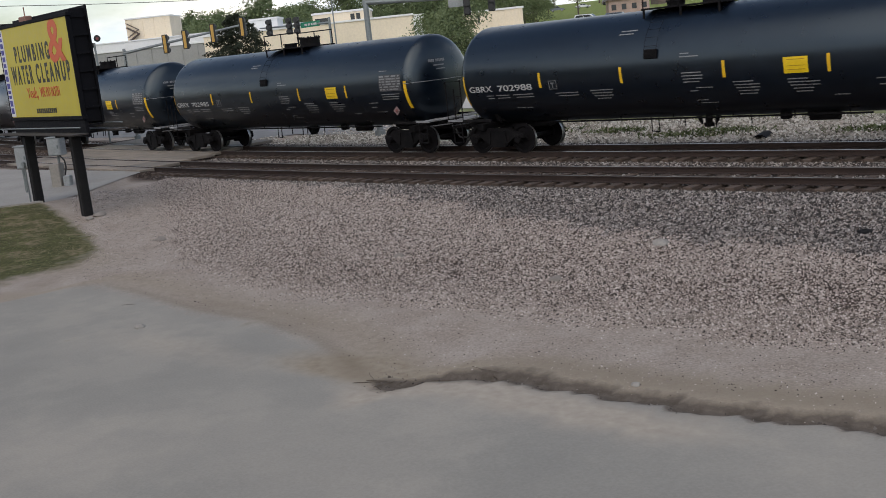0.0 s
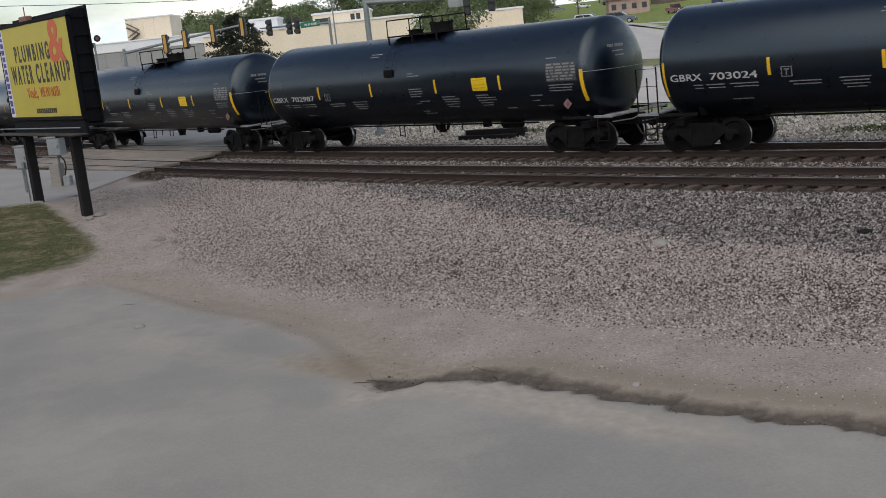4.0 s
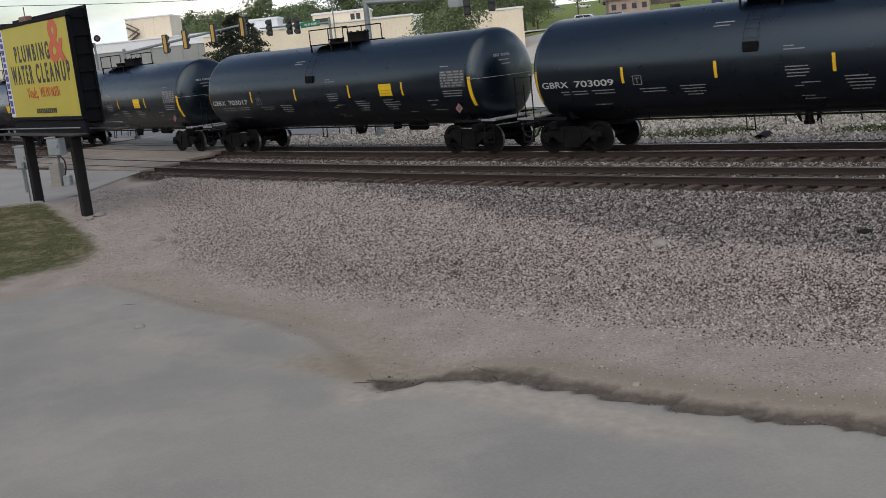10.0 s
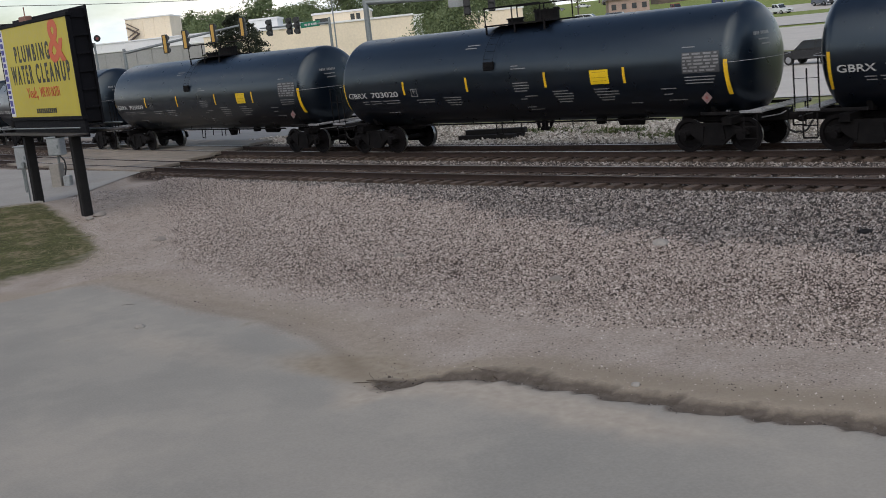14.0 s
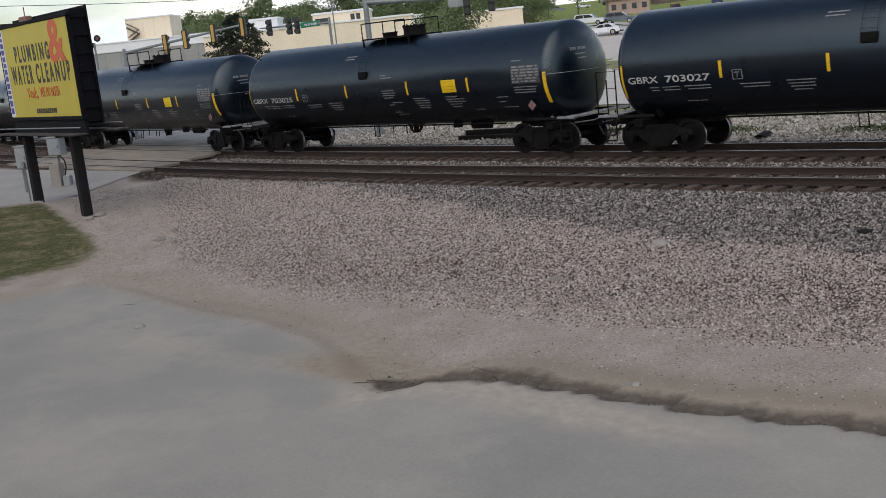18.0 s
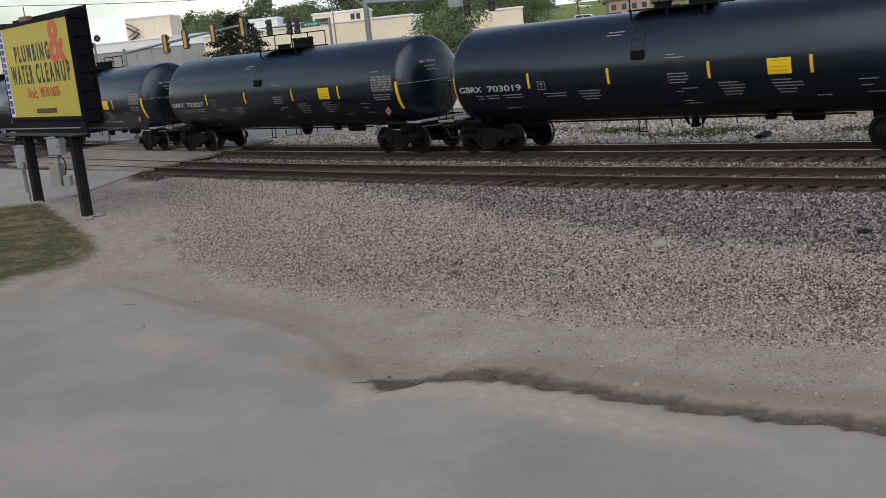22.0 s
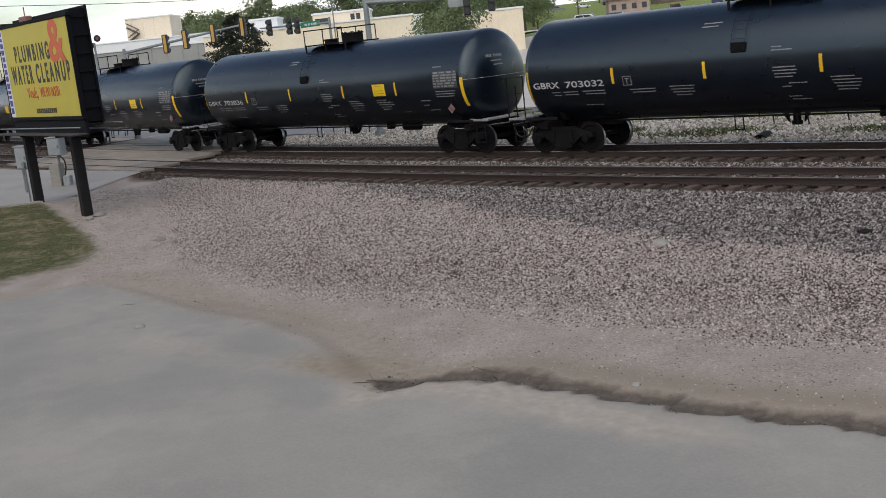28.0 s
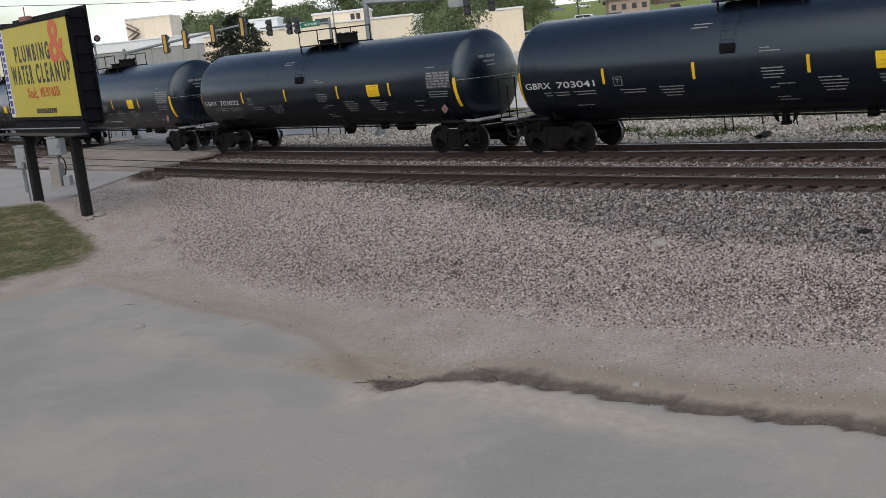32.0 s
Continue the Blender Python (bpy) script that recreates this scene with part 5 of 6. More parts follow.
mast("steel mast with yellow signal heads over the crossing street", (-56.3, 33.6), 5.1, ((-56.3, 33.6, 4.85), (-49.6, 37.4, 5.72)),
     [((-54.0, 34.9, 5.1), 215, M_SIG_Y), ((-52.9, 35.5, 5.22), 215, M_SIG_Y), ((-51.4, 36.35, 5.4), 215, M_SIG_Y), ((-49.8, 37.2, 5.56), 215, M_SIG_Y)], r=0.11)
m2, o2 = mast("steel mast with black signal heads and a green street sign", (-51.0, 44.6), 5.75, ((-51.0, 44.6, 5.42), (-58.1, 44.8, 5.62)),
              [((-56.85, 44.6, 5.58), 30, M_SIG_B), ((-54.7, 44.5, 5.52), 30, M_SIG_B), ((-53.95, 44.5, 5.5), 30, M_SIG_B)], r=0.1)
bm = bmesh.new()
box(bm, (0, 0, 0), (1.25, 0.03, 0.32), pose(-52.5, 44.35, 5.46, 0, -2, 30) @ pose(0, 0, 0), bevel=0.01)
bmesh.ops.translate(bm, vec=-o2, verts=bm.verts)
sg = part("street_sign", bm, M_GREEN, m2, "green street name sign")
bm = bmesh.new()
for k, w in enumerate((0.16, 0.12, 0.1, 0.22)):
    box(bm, (-0.3 + k * 0.2, -0.02, 0), (w, 0.01, 0.13), pose(-52.5, 44.35, 5.46, 0, -2, 30))
bmesh.ops.translate(bm, vec=-o2, verts=bm.verts)
part("print", bm, M_WHITE, sg, "white name bars")
m3, o3 = mast("tall galvanised signal pole with a long arm", (-37.5, 35.1), 8.6, ((-37.5, 35.1, 5.8), (-31.5, 37.6, 5.42)),
              [((-32.95, 36.95, 5.25), 40, M_SIG_Y), ((-31.9, 37.4, 5.3), 40, M_SIG_Y)], r=0.15)
bm = bmesh.new()
box(bm, (0, 0, 0), (0.7, 0.03, 0.34), pose(-33.35, 36.7, 5.3, 0, 0, 40), bevel=0.01)
bmesh.ops.translate(bm, vec=-o3, verts=bm.verts)
part("sign_plate", bm, M_CAB, m3, "pale sign plate")

# crossing warning lights on a post, seen past the billboard
bm = bmesh.new()
rod(bm, (0, 0, 0), (0, 0, 5.7), 0.06)
cw = thing("crossing_signal", bm, M_STEEL, "railway crossing signal post with two dark round lamps", "crossing signal", pose(-57.5, 32.5, float(height(-57.5, 32.5))))
for dx in (-0.2, 0.2):
    bm = bmesh.new()
    rod(bm, (dx, -0.04, 5.75 + dx * 0.9), (dx, 0.04, 5.75 + dx * 0.9), 0.19, 18)
    rod(bm, (dx, -0.22, 5.75 + dx * 0.9), (dx, 0.0, 5.75 + dx * 0.9), 0.1, 14)
    lp = part("lamp", bm, M_SIG_B, cw, "black round backing with hood", Matrix.Rotation(radians(60), 4, "Z"))
    bm = bmesh.new()
    rod(bm, (dx, -0.23, 5.75 + dx * 0.9), (dx, -0.2, 5.75 + dx * 0.9), 0.085, 14)
    part("lens", bm, M_RED, lp, "unlit red lens")


# ---------------------------------------------------------------- buildings
FWD, RGT = Vector((-0.698, 0.716, 0)), Vector((0.716, 0.698, 0))


def spot(depth, side):
    p = FWD * depth * 1.02 + RGT * side
    return p.x, p.y


def block(name, label, depth, side, w, d, top, mat, roof=None, windows=(), turn=44.3, base_z=None, category="building", ribs=0):
    """A plain building: walls, parapet or roof, windows as (x, z, w, h) on its front."""
    x, y = spot(depth, side)
    g = float(height(x, y)) - 0.4 if base_z is None else base_z
    b = base(name, label, category, pose(x, y, g, 0, 0, turn))
    bm = bmesh.new()
    box(bm, (0, d / 2, (top - g) / 2), (w, d, top - g), bevel=0.03)
    part("wall", bm, mat, b)
    bm = bmesh.new()
    box(bm, (0, d / 2, top - g + 0.12), (w + 0.3, d + 0.3, 0.24), bevel=0.03)
    part("roof", bm, roof or M_WHITEWALL, b, "pale flat roof edge")
    for k in range(ribs):
        bm = bmesh.new()
        box(bm, (-w / 2 + (k + 0.5) * w / ribs, -0.04, (top - g) / 2), (0.14, 0.1, top - g), bevel=0.01)
        part("pilaster", bm, mat, b)
    for wx, wz, ww, wh in windows:
        bm = bmesh.new()
        box(bm, (wx, -0.03, wz - g), (ww, 0.08, wh))
        wi = part("window", bm, M_GLASS, b, "dark window")
        bm = bmesh.new()
        box(bm, (wx, -0.05, wz - g - wh / 2 - 0.06), (ww + 0.2, 0.14, 0.1))
        part("sill", bm, M_CONC, wi)
    return b


block("warehouse", "long low grey industrial building with pale roof", 150, -36, 34, 30, 6.3, M_GREYWALL, ribs=16)
block("warehouse", "white sunlit industrial hall with flat roof", 185, -40, 40, 35, 8.3, M_WHITEWALL, ribs=10)
rh = block("roof_house", "tan block on the industrial hall", 187, -46, 7.6, 9, 12.0, M_TAN, ribs=4, base_z=8.2)
bm = bmesh.new()
for k, (xa, za, xb, zb) in enumerate(((-3.6, 0.1, -1.6, 1.3), (-1.6, 1.3, -3.6, 2.5))):
    for dy in (-0.9, -0.15):
        rod(bm, (xa, dy, za), (xb, dy, zb), 0.1, 6)
        rod(bm, (xa, dy, za + 0.7), (xb, dy, zb + 0.7), 0.05, 6)
    for i in range(7):
        f = (i + 0.5) / 7
        box(bm, (xa + (xb - xa) * f, -0.52, za + (zb - za) * f + 0.08), (0.28, 0.75, 0.04))
part("outside_stair", bm, M_ROOF, rh, "rusty brown outside stair")
block("office_building", "tan precast building with dark narrow windows", 130, -13.2, 25, 20, 6.6, M_TAN, windows=(), ribs=0)
block("roof_house", "white upper storey with two dark windows", 134, -9.4, 7, 8, 7.9, M_TAN, base_z=6.5, windows=((1.4, 7.2, 0.5, 0.9), (2.1, 7.2, 0.5, 0.9), (-2.3, 7.1, 1.8, 0.7)))
block("roof_house", "white square block on the roof", 140, -19.8, 3.6, 6, 8.2, M_WHITEWALL, base_z=6.5)
block("warehouse", "low white building behind trees", 172, -4.2, 10, 14, 7.3, M_WHITEWALL, ribs=6)
block("shop_building", "low tan flat roofed building among trees", 142, 9.9, 7.4, 12, 6.3, M_TAN, windows=((-2.2, 5.4, 0.5, 0.8),), ribs=8)


def house(depth, side, w, label, mat, turn):
    x, y = spot(depth, side)
    g = float(height(x, y)) - 0.3
    b = base("house", label, "house", pose(x, y, g, 0, 0, turn), group="houses on the hill")
    bm = bmesh.new()
    box(bm, (0, 0, 1.8), (w, 7, 3.6))
    part("wall", bm, mat, b)
    bm = bmesh.new()
    prism(bm, [(-w / 2 - 0.5, 3.5), (w / 2 + 0.5, 3.5), (w / 2 - 1.5, 6.2), (-w / 2 + 1.5, 6.2)], -4, 4)
    part("roof", bm, M_ROOF, b, "brown shingle roof")
    for k in range(4):
        bm = bmesh.new()
        box(bm, (-w / 2 + (k + 0.5) * w / 4, -3.53, 1.9), (1.1, 0.08, 1.3))
        part("window", bm, M_GLASS, b)


house(262, 50.3, 9.6, "low pinkish brick house on the grassy hill", M_ROSE, 40)
house(300, 70, 10, "brown house on the grassy hill", M_ROOF, 50)


# ---------------------------------------------------------------- trees
def tree_mesh(seed, h, crown, lean=0.0, n=7000, needles=False):
    rs = random.Random(seed)
    bm = bmesh.new()
    rod(bm, (0, 0, -0.3), (lean * h, 0, h * 0.55), h * 0.022, 8, h * 0.012)
    limbs = []
    for k in range(12):
        z = h * rs.uniform(0.2, 0.62)
        a = rs.uniform(0, 6.28)
        e = Vector((math.cos(a) * crown * rs.uniform(0.4, 0.8), math.sin(a) * crown * rs.uniform(0.4, 0.8), z + h * rs.uniform(0.1, 0.3)))
        rod(bm, (0, 0, z), e, h * 0.008, 5, h * 0.002)
        limbs.append(e)
    trunk = mesh_of("trunk", bm, M_BARK)
    clumps = limbs + [Vector((rs.gauss(0, crown * 0.4), rs.gauss(0, crown * 0.4), h * rs.uniform(0.35, 0.92))) for _ in range(34)]
    boughs = []
    for k in range(95):
        q = (k / 95) ** 1.15 * 0.92 + 0.06
        boughs.append((h * q, k * 2.4 + rs.uniform(-0.4, 0.4), crown * (1 - q) ** 0.72 * rs.uniform(0.55, 1.1) + 0.15))
    vs, fs = [], []
    for i in range(n):
        if needles:
            z = h * (1 - rs.random() ** 0.62) * 0.94 + h * 0.06
            z0, a, ln = boughs[int(rs.random() ** 1.25 * len(boughs))]
            u = rs.random() ** 0.6
            r = ln * u
            c = Vector((math.cos(a) * r + rs.gauss(0, 0.05 * ln), math.sin(a) * r + rs.gauss(0, 0.05 * ln), z0 + 0.12 * r - 0.16 * ln * u * u + rs.gauss(0, 0.09)))
            sz = h * rs.uniform(0.006, 0.014)
        else:
            q = rs.choice(clumps)
            d = Vector((rs.gauss(0, 1), rs.gauss(0, 1), rs.gauss(0, 0.8)))
            c = q + d * crown * 0.16
            top = h * (1.0 - 0.35 * (math.hypot(c.x, c.y) / (crown * 1.2)) ** 2)
            if c.z > top or c.z < h * 0.16:
                continue
            sz = h * rs.uniform(0.007, 0.018)
        n_ = Vector((rs.gauss(0, 1), rs.gauss(0, 1), rs.gauss(0.4, 1))).normalized()
        t1 = n_.orthogonal().normalized()
        t2 = n_.cross(t1)
        b0 = len(vs)
        w = sz * rs.uniform(0.5, 0.9)
        vs += [c - t1 * sz, c + t2 * w + n_ * sz * 0.2, c + t1 * sz, c - t2 * w + n_ * sz * 0.2]
        fs.append((b0, b0 + 1, b0 + 2, b0 + 3))
    crown_me = soup("crown", [tuple(v) for v in vs], fs, M_NEEDLE if needles else M_LEAF)
    return trunk, crown_me


def make_trees():
    kinds = [tree_mesh(1, 12, 4.6), tree_mesh(2, 14, 5.0), tree_mesh(3, 10, 4.4), tree_mesh(4, 11, 3.6)]
    pine = tree_mesh(9, 6.9, 6.2, n=34000, needles=True)

    def plant(kind, x, y, s, turn, label, group):
        g = float(height(x, y))
        t = base("tree", label, "tree", pose(x, y, g, 0, 0, turn) @ Matrix.Scale(s, 4), group)
        for nm, me in zip(("trunk", "crown"), kind):
            o = new(nm, me)
            o.parent = t
        return t
    rs = random.Random(21)
    for k in range(46):
        side = -42 + k * 1.4 + rs.uniform(-1, 1)
        d = rs.uniform(235, 300)
        x, y = spot(d, side * d / 200)
        plant(kinds[k % 4], x, y, rs.uniform(0.95, 1.3) * (1.15 if k % 7 == 0 else 1), rs.uniform(0, 360), "leafy green tree behind the industrial buildings", "trees behind the buildings")
    for d, side, s, kd in ((215, -42, 1.05, 0), (212, -38, 1.0, 1), (190, -22, 0.9, 1)):
        x, y = spot(d, side)
        plant(kinds[kd], x, y, s, rs.uniform(0, 360), "large leafy green tree", "trees behind the buildings")
    for d, side, s in ((110, -18.5, 1.3),):
        x, y = spot(d, side)
        plant(pine, x, y, s, 30, "dark spreading pine tree in front of a building", "pines")
    for d, side, s, kd in ((100, 1.4, 0.72, 2), (104, 3.6, 0.7, 0), (112, 4.4, 0.5, 3), (160, 13, 0.8, 1), (235, 18, 1.0, 0), (240, 26, 0.9, 2), (300, 44, 0.8, 1), (310, 37, 0.7, 3), (330, 78, 0.8, 2), (320, 70, 0.6, 0), (420, 70, 1.2, 1), (420, 92, 1.1, 0), (430, 110, 1.2, 2), (400, 50, 1.2, 3), (410, 30, 1.2, 0)):
        x, y = spot(d, side)
        plant(kinds[kd], x, y, s, rs.uniform(0, 360), "leafy green tree on the grassy slope", "trees on the slope")


make_trees()


# ---------------------------------------------------------------- vehicles
def vehicle(name, x, y, yaw, mat, label, kind="suv", category="car"):
    g = float(height(x, y)) + 0.07
    c = base(name, label, category, pose(x, y, g, 0, 0, yaw), group="parked cars beyond the railway")
    L, Wd = (5.6, 2.0) if kind == "pickup" else (4.8, 1.9)
    if kind == "pickup":
        low = [(-L / 2, 0.45), (L / 2, 0.42), (L / 2, 0.95), (1.0, 1.08), (-L / 2, 1.12)]
        cab = [(-0.75, 1.1), (1.25, 1.07), (0.55, 1.85), (-0.65, 1.88)]
    elif kind == "suv":
        low = [(-L / 2, 0.4), (L / 2, 0.38), (L / 2, 0.9), (0.95, 1.08), (-L / 2, 1.1)]
        cab = [(-L / 2 + 0.05, 1.08), (1.15, 1.06), (0.35, 1.72), (-L / 2 + 0.4, 1.75)]
    else:
        low = [(-L / 2, 0.35), (L / 2, 0.33), (L / 2, 0.72), (1.1, 0.92), (-L / 2, 0.98)]
        cab = [(-1.75, 0.95), (1.05, 0.92), (0.3, 1.42), (-1.1, 1.44)]
    bm = bmesh.new()
    prism(bm, low, -Wd / 2, Wd / 2)
    bmesh.ops.bevel(bm, geom=list(bm.edges), offset=0.07, segments=2, affect="EDGES")
    part("body", bm, mat, c, smooth=True)
    bm = bmesh.new()
    prism(bm, cab, -Wd / 2 + 0.12, Wd / 2 - 0.12)
    bmesh.ops.bevel(bm, geom=list(bm.edges), offset=0.06, segments=2, affect="EDGES")
    part("cabin", bm, mat, c, smooth=True)
    for s in (-1, 1):
        bm = bmesh.new()
        cx = sum(a for a, _ in cab) / 4
        cz = sum(b for _, b in cab) / 4
        lo = [(cx + (a - cx) * 0.85, cz + (b - cz) * 0.7) for a, b in cab]
        mid = [((lo[0][0] + lo[1][0]) / 2, lo[0][1]), ((lo[2][0] + lo[3][0]) / 2, lo[3][1])]
        prism(bm, [lo[0], (mid[0][0] - 0.05, mid[0][1]), (mid[1][0] - 0.05, mid[1][1]), lo[3]], s * (Wd / 2 - 0.125), s * (Wd / 2 - 0.1))
        part("side_window", bm, M_GLASS, c)
        bm = bmesh.new()
        prism(bm, [(mid[0][0] + 0.05, mid[0][1]), lo[1], lo[2], (mid[1][0] + 0.05, mid[1][1])], s * (Wd / 2 - 0.125), s * (Wd / 2 - 0.1))
        part("side_window", bm, M_GLASS, c)
    bm = bmesh.new()
    (ax, az), (bx, bz) = cab[1], cab[2]
    v = [bm.verts.new(p) for p in ((ax * 0.92 + bx * 0.08 + 0.03, -Wd / 2 + 0.22, az * 0.92 + bz * 0.08), (ax * 0.92 + bx * 0.08 + 0.03, Wd / 2 - 0.22, az * 0.92 + bz * 0.08), (ax * 0.12 + bx * 0.88 + 0.03, Wd / 2 - 0.28, az * 0.12 + bz * 0.88), (ax * 0.12 + bx * 0.88 + 0.03, -Wd / 2 + 0.28, az * 0.12 + bz * 0.88))]
    bm.faces.new(v)
    part("windscreen", bm, M_GLASS, c)
    for y2 in (-0.65, 0.65):
        bm = bmesh.new()
        box(bm, (L / 2 + 0.005, y2, 0.72), (0.05, 0.36, 0.16), bevel=0.02)
        part("headlight", bm, M_BB_WHITE, c)
    for y2 in (-0.82, 0.82):
        bm = bmesh.new()
        box(bm, (-L / 2 - 0.005, y2, 0.9), (0.05, 0.16, 0.3), bevel=0.02)
        part("tail_light", bm, M_CARRED, c, "red tail light")
    for s in (-1, 1):
        bm = bmesh.new()
        box(bm, (s * (L / 2 + 0.02), 0, 0.42), (0.14, Wd - 0.1, 0.2), bevel=0.04)
        part("bumper", bm, M_RIM if kind == "pickup" else M_SIG_B, c)
    bm = bmesh.new()
    box(bm, (L / 2 + 0.005, 0, 0.66), (0.04, 0.8, 0.2), bevel=0.01)
    part("grille", bm, M_SIG_B, c)
    for sx, sy in itertools.product((-1, 1), (-1, 1)):
        bm = bmesh.new()
        px, py = sx * L * 0.31, sy * (Wd / 2 - 0.1)
        rod(bm, (px, py - 0.12, 0.36), (px, py + 0.12, 0.36), 0.37, 20)
        wh = part("wheel", bm, M_TYRE, c)
        bm = bmesh.new()
        rod(bm, (px, py + sy * 0.11, 0.36), (px, py + sy * 0.135, 0.36), 0.23, 16)
        part("rim", bm, M_RIM, wh)
    return c


vehicle("pickup_truck", -95, 192, -20, M_CARWHITE, "white pickup truck parked on the hill road", "pickup", "truck")
vehicle("car", -98.5, 182.5, -40, M_CARGREY, "grey blue car parked on the hill road", "car")
vehicle("car", -100.5, 195, -30, M_CARGREY, "dark grey car parked on the hill road", "suv")
vehicle("car", -90, 200, -30, M_CARGREY, "dark grey car parked on the hill road", "suv")
vehicle("suv", -35.6, 77.2, 172, M_CARBLACK, "black sport utility car waiting on the pale street", "suv")
vehicle("pickup_truck", -42.4, 75.8, 190, M_CARWHITE, "white pickup truck waiting on the pale street", "pickup", "truck")
vehicle("car", -80.6, 139.5, 265, M_CARWHITE, "white car on the hill road", "car")
vehicle("pickup_truck", -130.5, 215, -30, M_CARRED, "dark red truck on the hill", "pickup", "truck")
for k, m in enumerate((M_CARWHITE, M_CARGREY, M_CARWHITE, M_CARBLACK, M_CARWHITE)):
    vehicle("car", -232 + k * 7, 292 + k * 5, 30 + 8 * k, m, "car parked on top of the grassy hill", "suv" if k % 2 else "car")
for x, y, a, m, kd in ((-98.9, 138.4, 20, M_CARWHITE, "suv"), (-95.5, 141.5, 25, M_CARGREY, "suv"), (-82.5, 118.2, 200, M_CARWHITE, "car")):
    vehicle("car", x, y, a, m, "car parked below the grassy hill", kd)
bm = bmesh.new()
rod(bm, (0, 0, -0.3), (0, 0, 5.3), 0.09, 8)
bs = thing("roadside_sign", bm, M_STEEL, "tall post with a dark blue sign panel", "sign", pose(-64, 114.5, float(height(-64, 114.5)), 0, 0, 30))
bm = bmesh.new()
box(bm, (0, 0, 3.9), (1.25, 0.25, 2.6), bevel=0.03)
part("sign_panel", bm, M_SIGNBLUE, bs, "dark blue sign panel")
bm = bmesh.new()
box(bm, (0.1, -0.14, 4.5), (0.5, 0.03, 0.4))
part("print", bm, M_WHITE, bs, "pale bar of print")
bm = bmesh.new()
rod(bm, (0, 0, -0.3), (0, 0, 7.5), 0.1, 8)
thing("street_pole", bm, M_STEEL, "plain grey street pole", "pole", pose(-65.7, 119.6, float(height(-65.7, 119.6))))


# ---------------------------------------------------------------- beyond the rails: fence, rubble, culvert, timbers
def rubble():
    rs = np.random.RandomState(8)
    n = 36000
    x = rs.uniform(-44, -7, n)
    v = 31.3 + 7.5 * rs.rand(n) ** 1.2
    y = v + bend(x)[0]
    size = 0.03 + 0.085 * rs.rand(n) ** 3
    scatter_stones("rubble", "pale broken rubble banked beyond the tracks", M_RIPRAP, np.stack([x, y, height(x, y)], -1), size, seed=9)
    n = 2500
    vs, fs = [], []
    rr = random.Random(3)
    for i in range(n):
        c = rr.choice(((-20.5, 33.5, 0.9), (-19.3, 34.5, 0.8), (-13.5, 34.2, 1.0), (-24, 35, 0.7), (-29, 35.5, 1.5)))
        x, y = c[0] + rr.gauss(0, c[2]), c[1] + rr.gauss(0, 0.4) + float(bend(c[0])[0])
        z = float(height(x, y))
        a = rr.uniform(0, 6.28)
        h = rr.uniform(0.04, 0.15)
        dx, dy = math.cos(a) * 0.05, math.sin(a) * 0.05
        lx, ly = rr.gauss(0, 0.12), rr.gauss(0, 0.12)
        b0 = len(vs)
        vs += [(x - dx, y - dy, z), (x + dx, y + dy, z), (x + lx, y + ly, z + h)]
        fs.append((b0, b0 + 1, b0 + 2))
    tagged(new("weeds", soup("weeds", vs, fs, M_WEED)), "green weeds growing among the rubble", "weeds", kind="stuff")


rubble()
x0, y0 = -16.9, 32.7
bm = bmesh.new()
g = float(height(x0, y0))
rings = [[bm.verts.new((math.cos(k * math.pi / 12) * r, y, math.sin(k * math.pi / 12) * r)) for k in range(24)] for r, y in ((0.25, -0.5), (0.25, 0.6), (0.2, 0.6), (0.2, -0.5))]
for i, k in itertools.product(range(4), range(24)):
    p, q = rings[i], rings[(i + 1) % 4]
    bm.faces.new((p[k], p[(k + 1) % 24], q[(k + 1) % 24], q[k]))
bmesh.ops.recalc_face_normals(bm, faces=bm.faces)
thing("culvert_pipe", bm, M_UNDER, "dark corrugated culvert pipe end in the rubble", "pipe", pose(x0, y0, g - 0.1, 0, 0, 15))
for k, (dx, dy, dz) in enumerate(((0, -0.3, 0), (0.1, 0, 0), (-0.1, 0.3, 0), (0.2, 0.05, 0.2))):
    x, y = -29.2 + dx, 33.5 + dy
    bm = bmesh.new()
    box(bm, (0, 0, 0), (2.7, 0.25, 0.2), bevel=0.015)
    thing("timber", bm, M_DARKPOST, "old dark railway tie stacked beside the tracks", "timber", pose(x, y, float(height(-29.2, 33.5)) + 0.09 + dz, 0, 0, 8 + 2 * k), group="stacked old ties")

# overhead wire
bm = bmesh.new()
pts = [(-51.5 - 24.5 * i / 24, 9.3 + 57.7 * i / 24, 8.3 + 0.62 * i / 24 - 0.5 * (1 - (2 * i / 24 - 1) ** 2)) for i in range(25)]
pipe(bm, pts, 0.02, 5)
thing("overhead_wire", bm, M_FENCE, "thin dark overhead wire against the sky", "wire")
for x, y, h in ((-51.5, 9.3, 8.6), (-76.0, 67.0, 9.3)):
    bm = bmesh.new()
    rod(bm, (0, 0, -0.3), (0, 0, h - float(height(x, y))), 0.08, 10, 0.05)
    thing("utility_pole", bm, M_STEEL, "thin grey pole holding the overhead wire", "pole", pose(x, y, float(height(x, y))))
bm = bmesh.new()
box(bm, (0, 0, 0.85), (1.15, 1.0, 1.7), bevel=0.05)
thing("utility_box", bm, M_BOXGREEN, "green metal utility box on the grass bank", "utility box", pose(-50, 99.8, float(height(-50, 99.8)), 0, 0, 20))


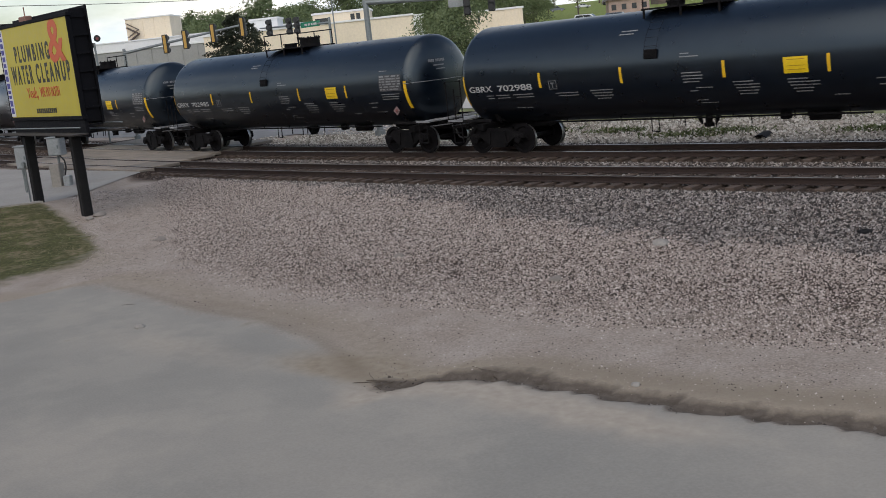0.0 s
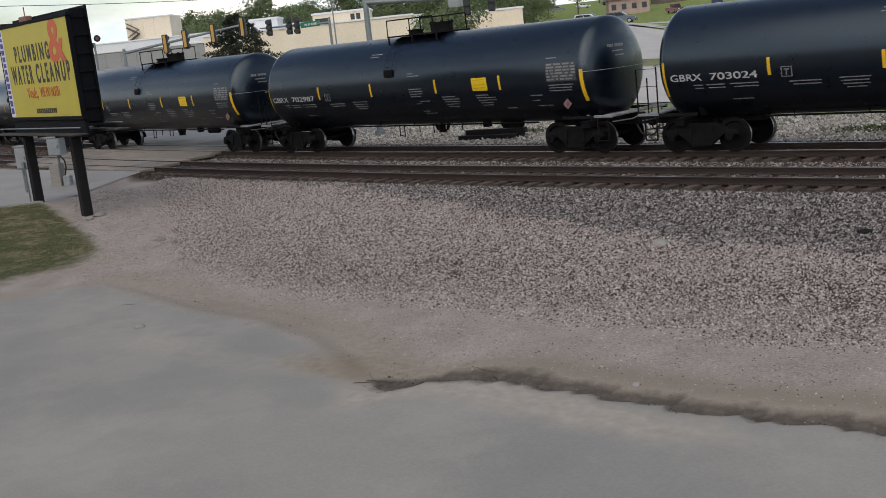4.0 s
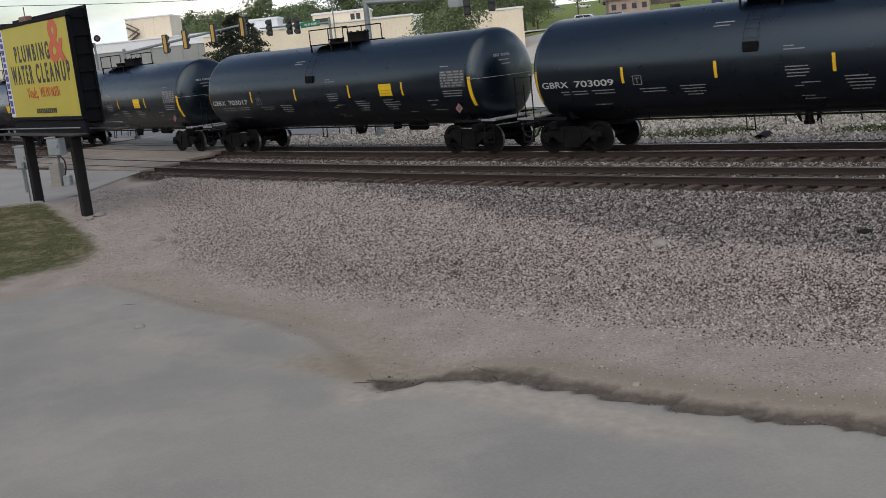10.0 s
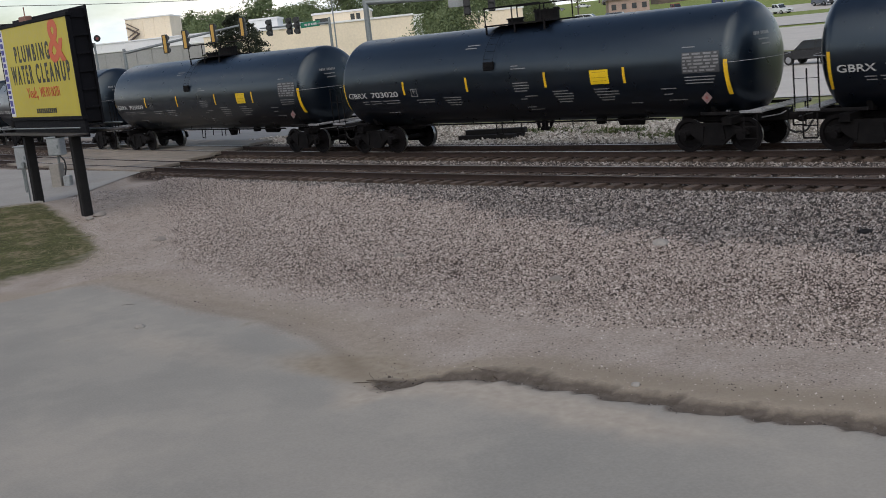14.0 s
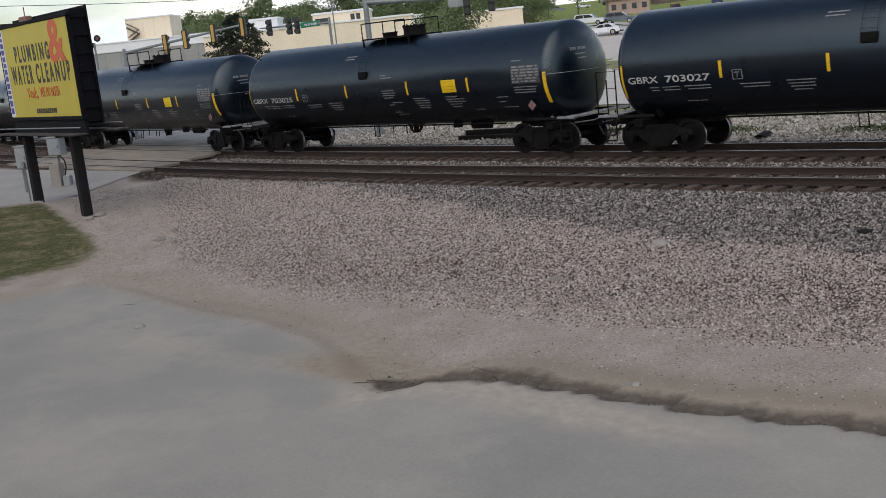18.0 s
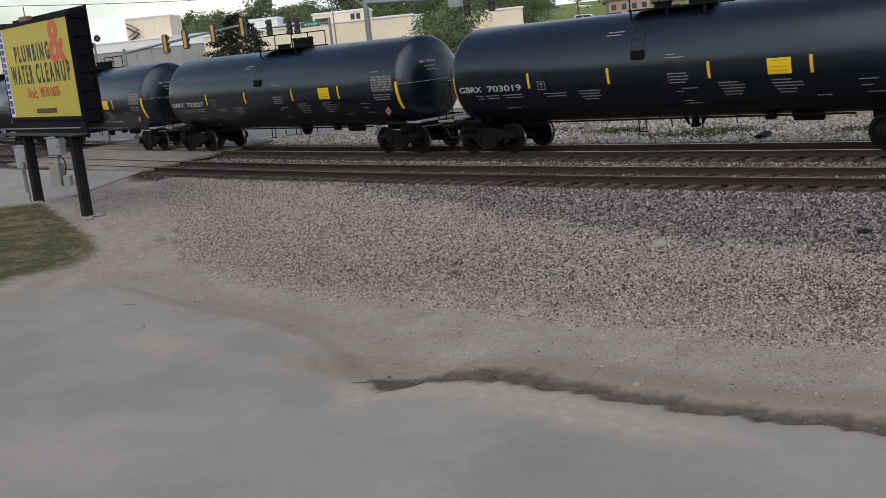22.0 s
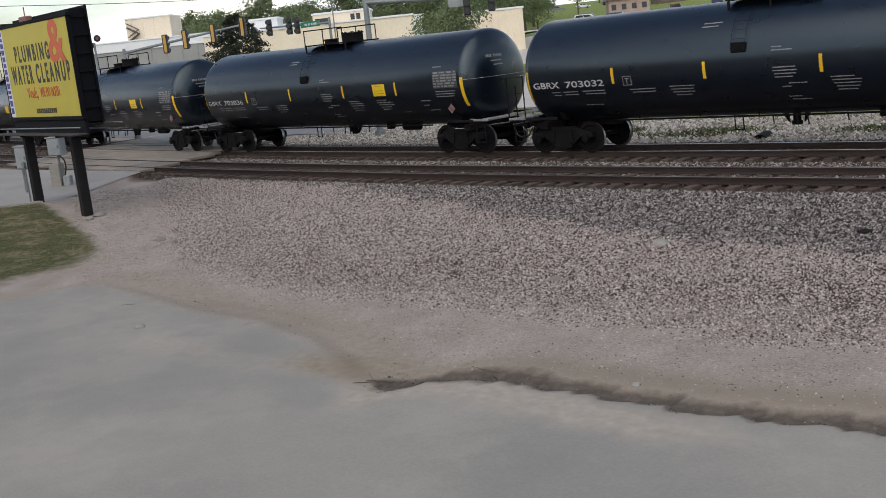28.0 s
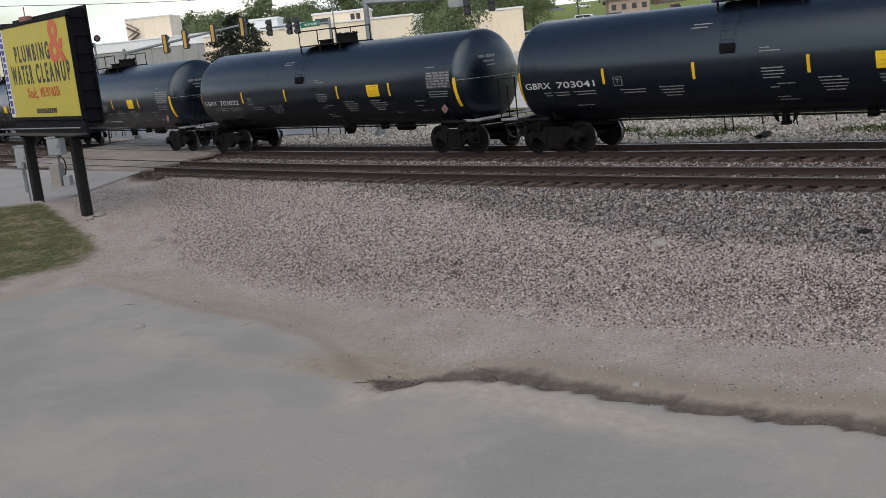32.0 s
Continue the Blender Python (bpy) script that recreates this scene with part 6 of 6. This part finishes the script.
def turf():
    """Short mown blades in tufts over the grass plot."""
    rr = np.random.RandomState(14)
    n = 26000
    x, y = rr.uniform(-40, -23.5, n), rr.uniform(9, 17.2, n)
    tx = np.interp(y, TURF_Y, TURF_X)
    f = np.array([noise.noise(Vector((a * 0.9, b * 0.9, 3.0))) for a, b in zip(x, y)])
    keep = (rr.rand(n) < step(-1.0, 4.5, tx - x + 2.6 * f)) & (f > -0.35) & (road_side(x, y) < -0.5)
    x, y = x[keep], y[keep]
    z = height(x, y)
    m = len(x)
    a = rr.rand(m) * 6.28
    w, h = 0.012 + 0.02 * rr.rand(m), 0.008 + 0.016 * rr.rand(m)
    lx, ly = rr.randn(m) * 0.06, rr.randn(m) * 0.06
    v = np.stack([np.stack([x - np.cos(a) * w, y - np.sin(a) * w, z - 0.01], -1), np.stack([x + np.cos(a) * w, y + np.sin(a) * w, z - 0.01], -1), np.stack([x + lx, y + ly, z + h], -1)], 1)
    tagged(new("grass", soup("grass", v.reshape(-1, 3), np.arange(m * 3).reshape(-1, 3), M_GRASS)), "short worn green grass with bare patches", "grass", kind="stuff")


turf()


def debris():
    """Dark clods and bits of broken paving along the ragged edge of the lot."""
    rs = np.random.RandomState(31)
    n = 320
    x = np.concatenate([rs.uniform(-10.5, -3.5, n), rs.normal(-10.35, 0.25, 70), rs.uniform(-21, -11, 36)])
    m = len(x)
    y = lot_edge(x) + 0.14 + rs.normal(0, 0.09, m) + np.where(np.arange(m) >= n, rs.normal(0.1, 0.16, m), 0)
    size = 0.008 + 0.022 * rs.rand(m) ** 3
    scatter_stones("clods", "dark clods of soil and broken paving in the crack", M_CLOD, np.stack([x, y, height(x, y)], -1), size, seed=32)
    rr = random.Random(6)
    for k, (x, y, l, a) in enumerate(((-9.6, 10.4, 0.52, -19), (-9.4, 10.36, 0.26, -30), (-10.5, 9.36, 0.32, 60), (-10.65, 9.4, 0.36, 28), (-10.3, 9.5, 0.25, 80), (-18.9, 10.5, 0.3, 12), (-10.75, 9.28, 0.4, 10), (-10.9, 9.5, 0.34, -8), (-10.2, 9.4, 0.3, 35), (-10.45, 9.2, 0.22, -20), (-10.1, 9.7, 0.26, 50), (-9.9, 9.85, 0.3, 20), (-9.75, 10.05, 0.34, 5), (-9.2, 10.25, 0.28, -6))):
        bm = bmesh.new()
        pts = [(l * (i / 4 - 0.5), rr.uniform(-0.018, 0.018), rr.uniform(0, 0.006)) for i in range(5)]
        pipe(bm, pts, 0.0035 + 0.007 * rr.random() ** 2, 5)
        a += rr.uniform(-25, 25)
        thing("twig", bm, M_BARK, "dark dry twig lying on the dirt", "twig", pose(x, y, float(height(x, y)) + 0.012, 0, 0, a), group="twigs")
    for k, (x, y, r, m) in enumerate(((-11.47, 17.84, 0.16, M_CONC), (-11.91, 15.05, 0.13, M_CLOD), (-31.0, 16.75, 0.2, M_CLOD), (-30.8, 16.3, 0.12, M_CONC), (-8.23, 19.7, 0.13, M_DARKPOST), (-24.82, 15.0, 0.15, M_CLOD), (-17.03, 9.62, 0.09, M_CONC), (-16.3, 15.4, 0.12, M_CLOD), (-7.41, 10.74, 0.06, M_CONC))):
        bm = bmesh.new()
        bmesh.ops.create_icosphere(bm, subdivisions=2, radius=r)
        for v in bm.verts:
            q = noise.noise(v.co * (3.5 / r * 0.3) + Vector((k * 7, 0, 0)))
            v.co *= 1 + 0.45 * q
            v.co.z *= 0.6
        thing("stone", bm, m, "loose stone lying on the gravel", "stone", pose(x, y, float(height(x, y)) + r * 0.15, 0, 0, 50 * k), group="loose stones")


debris()


motions()
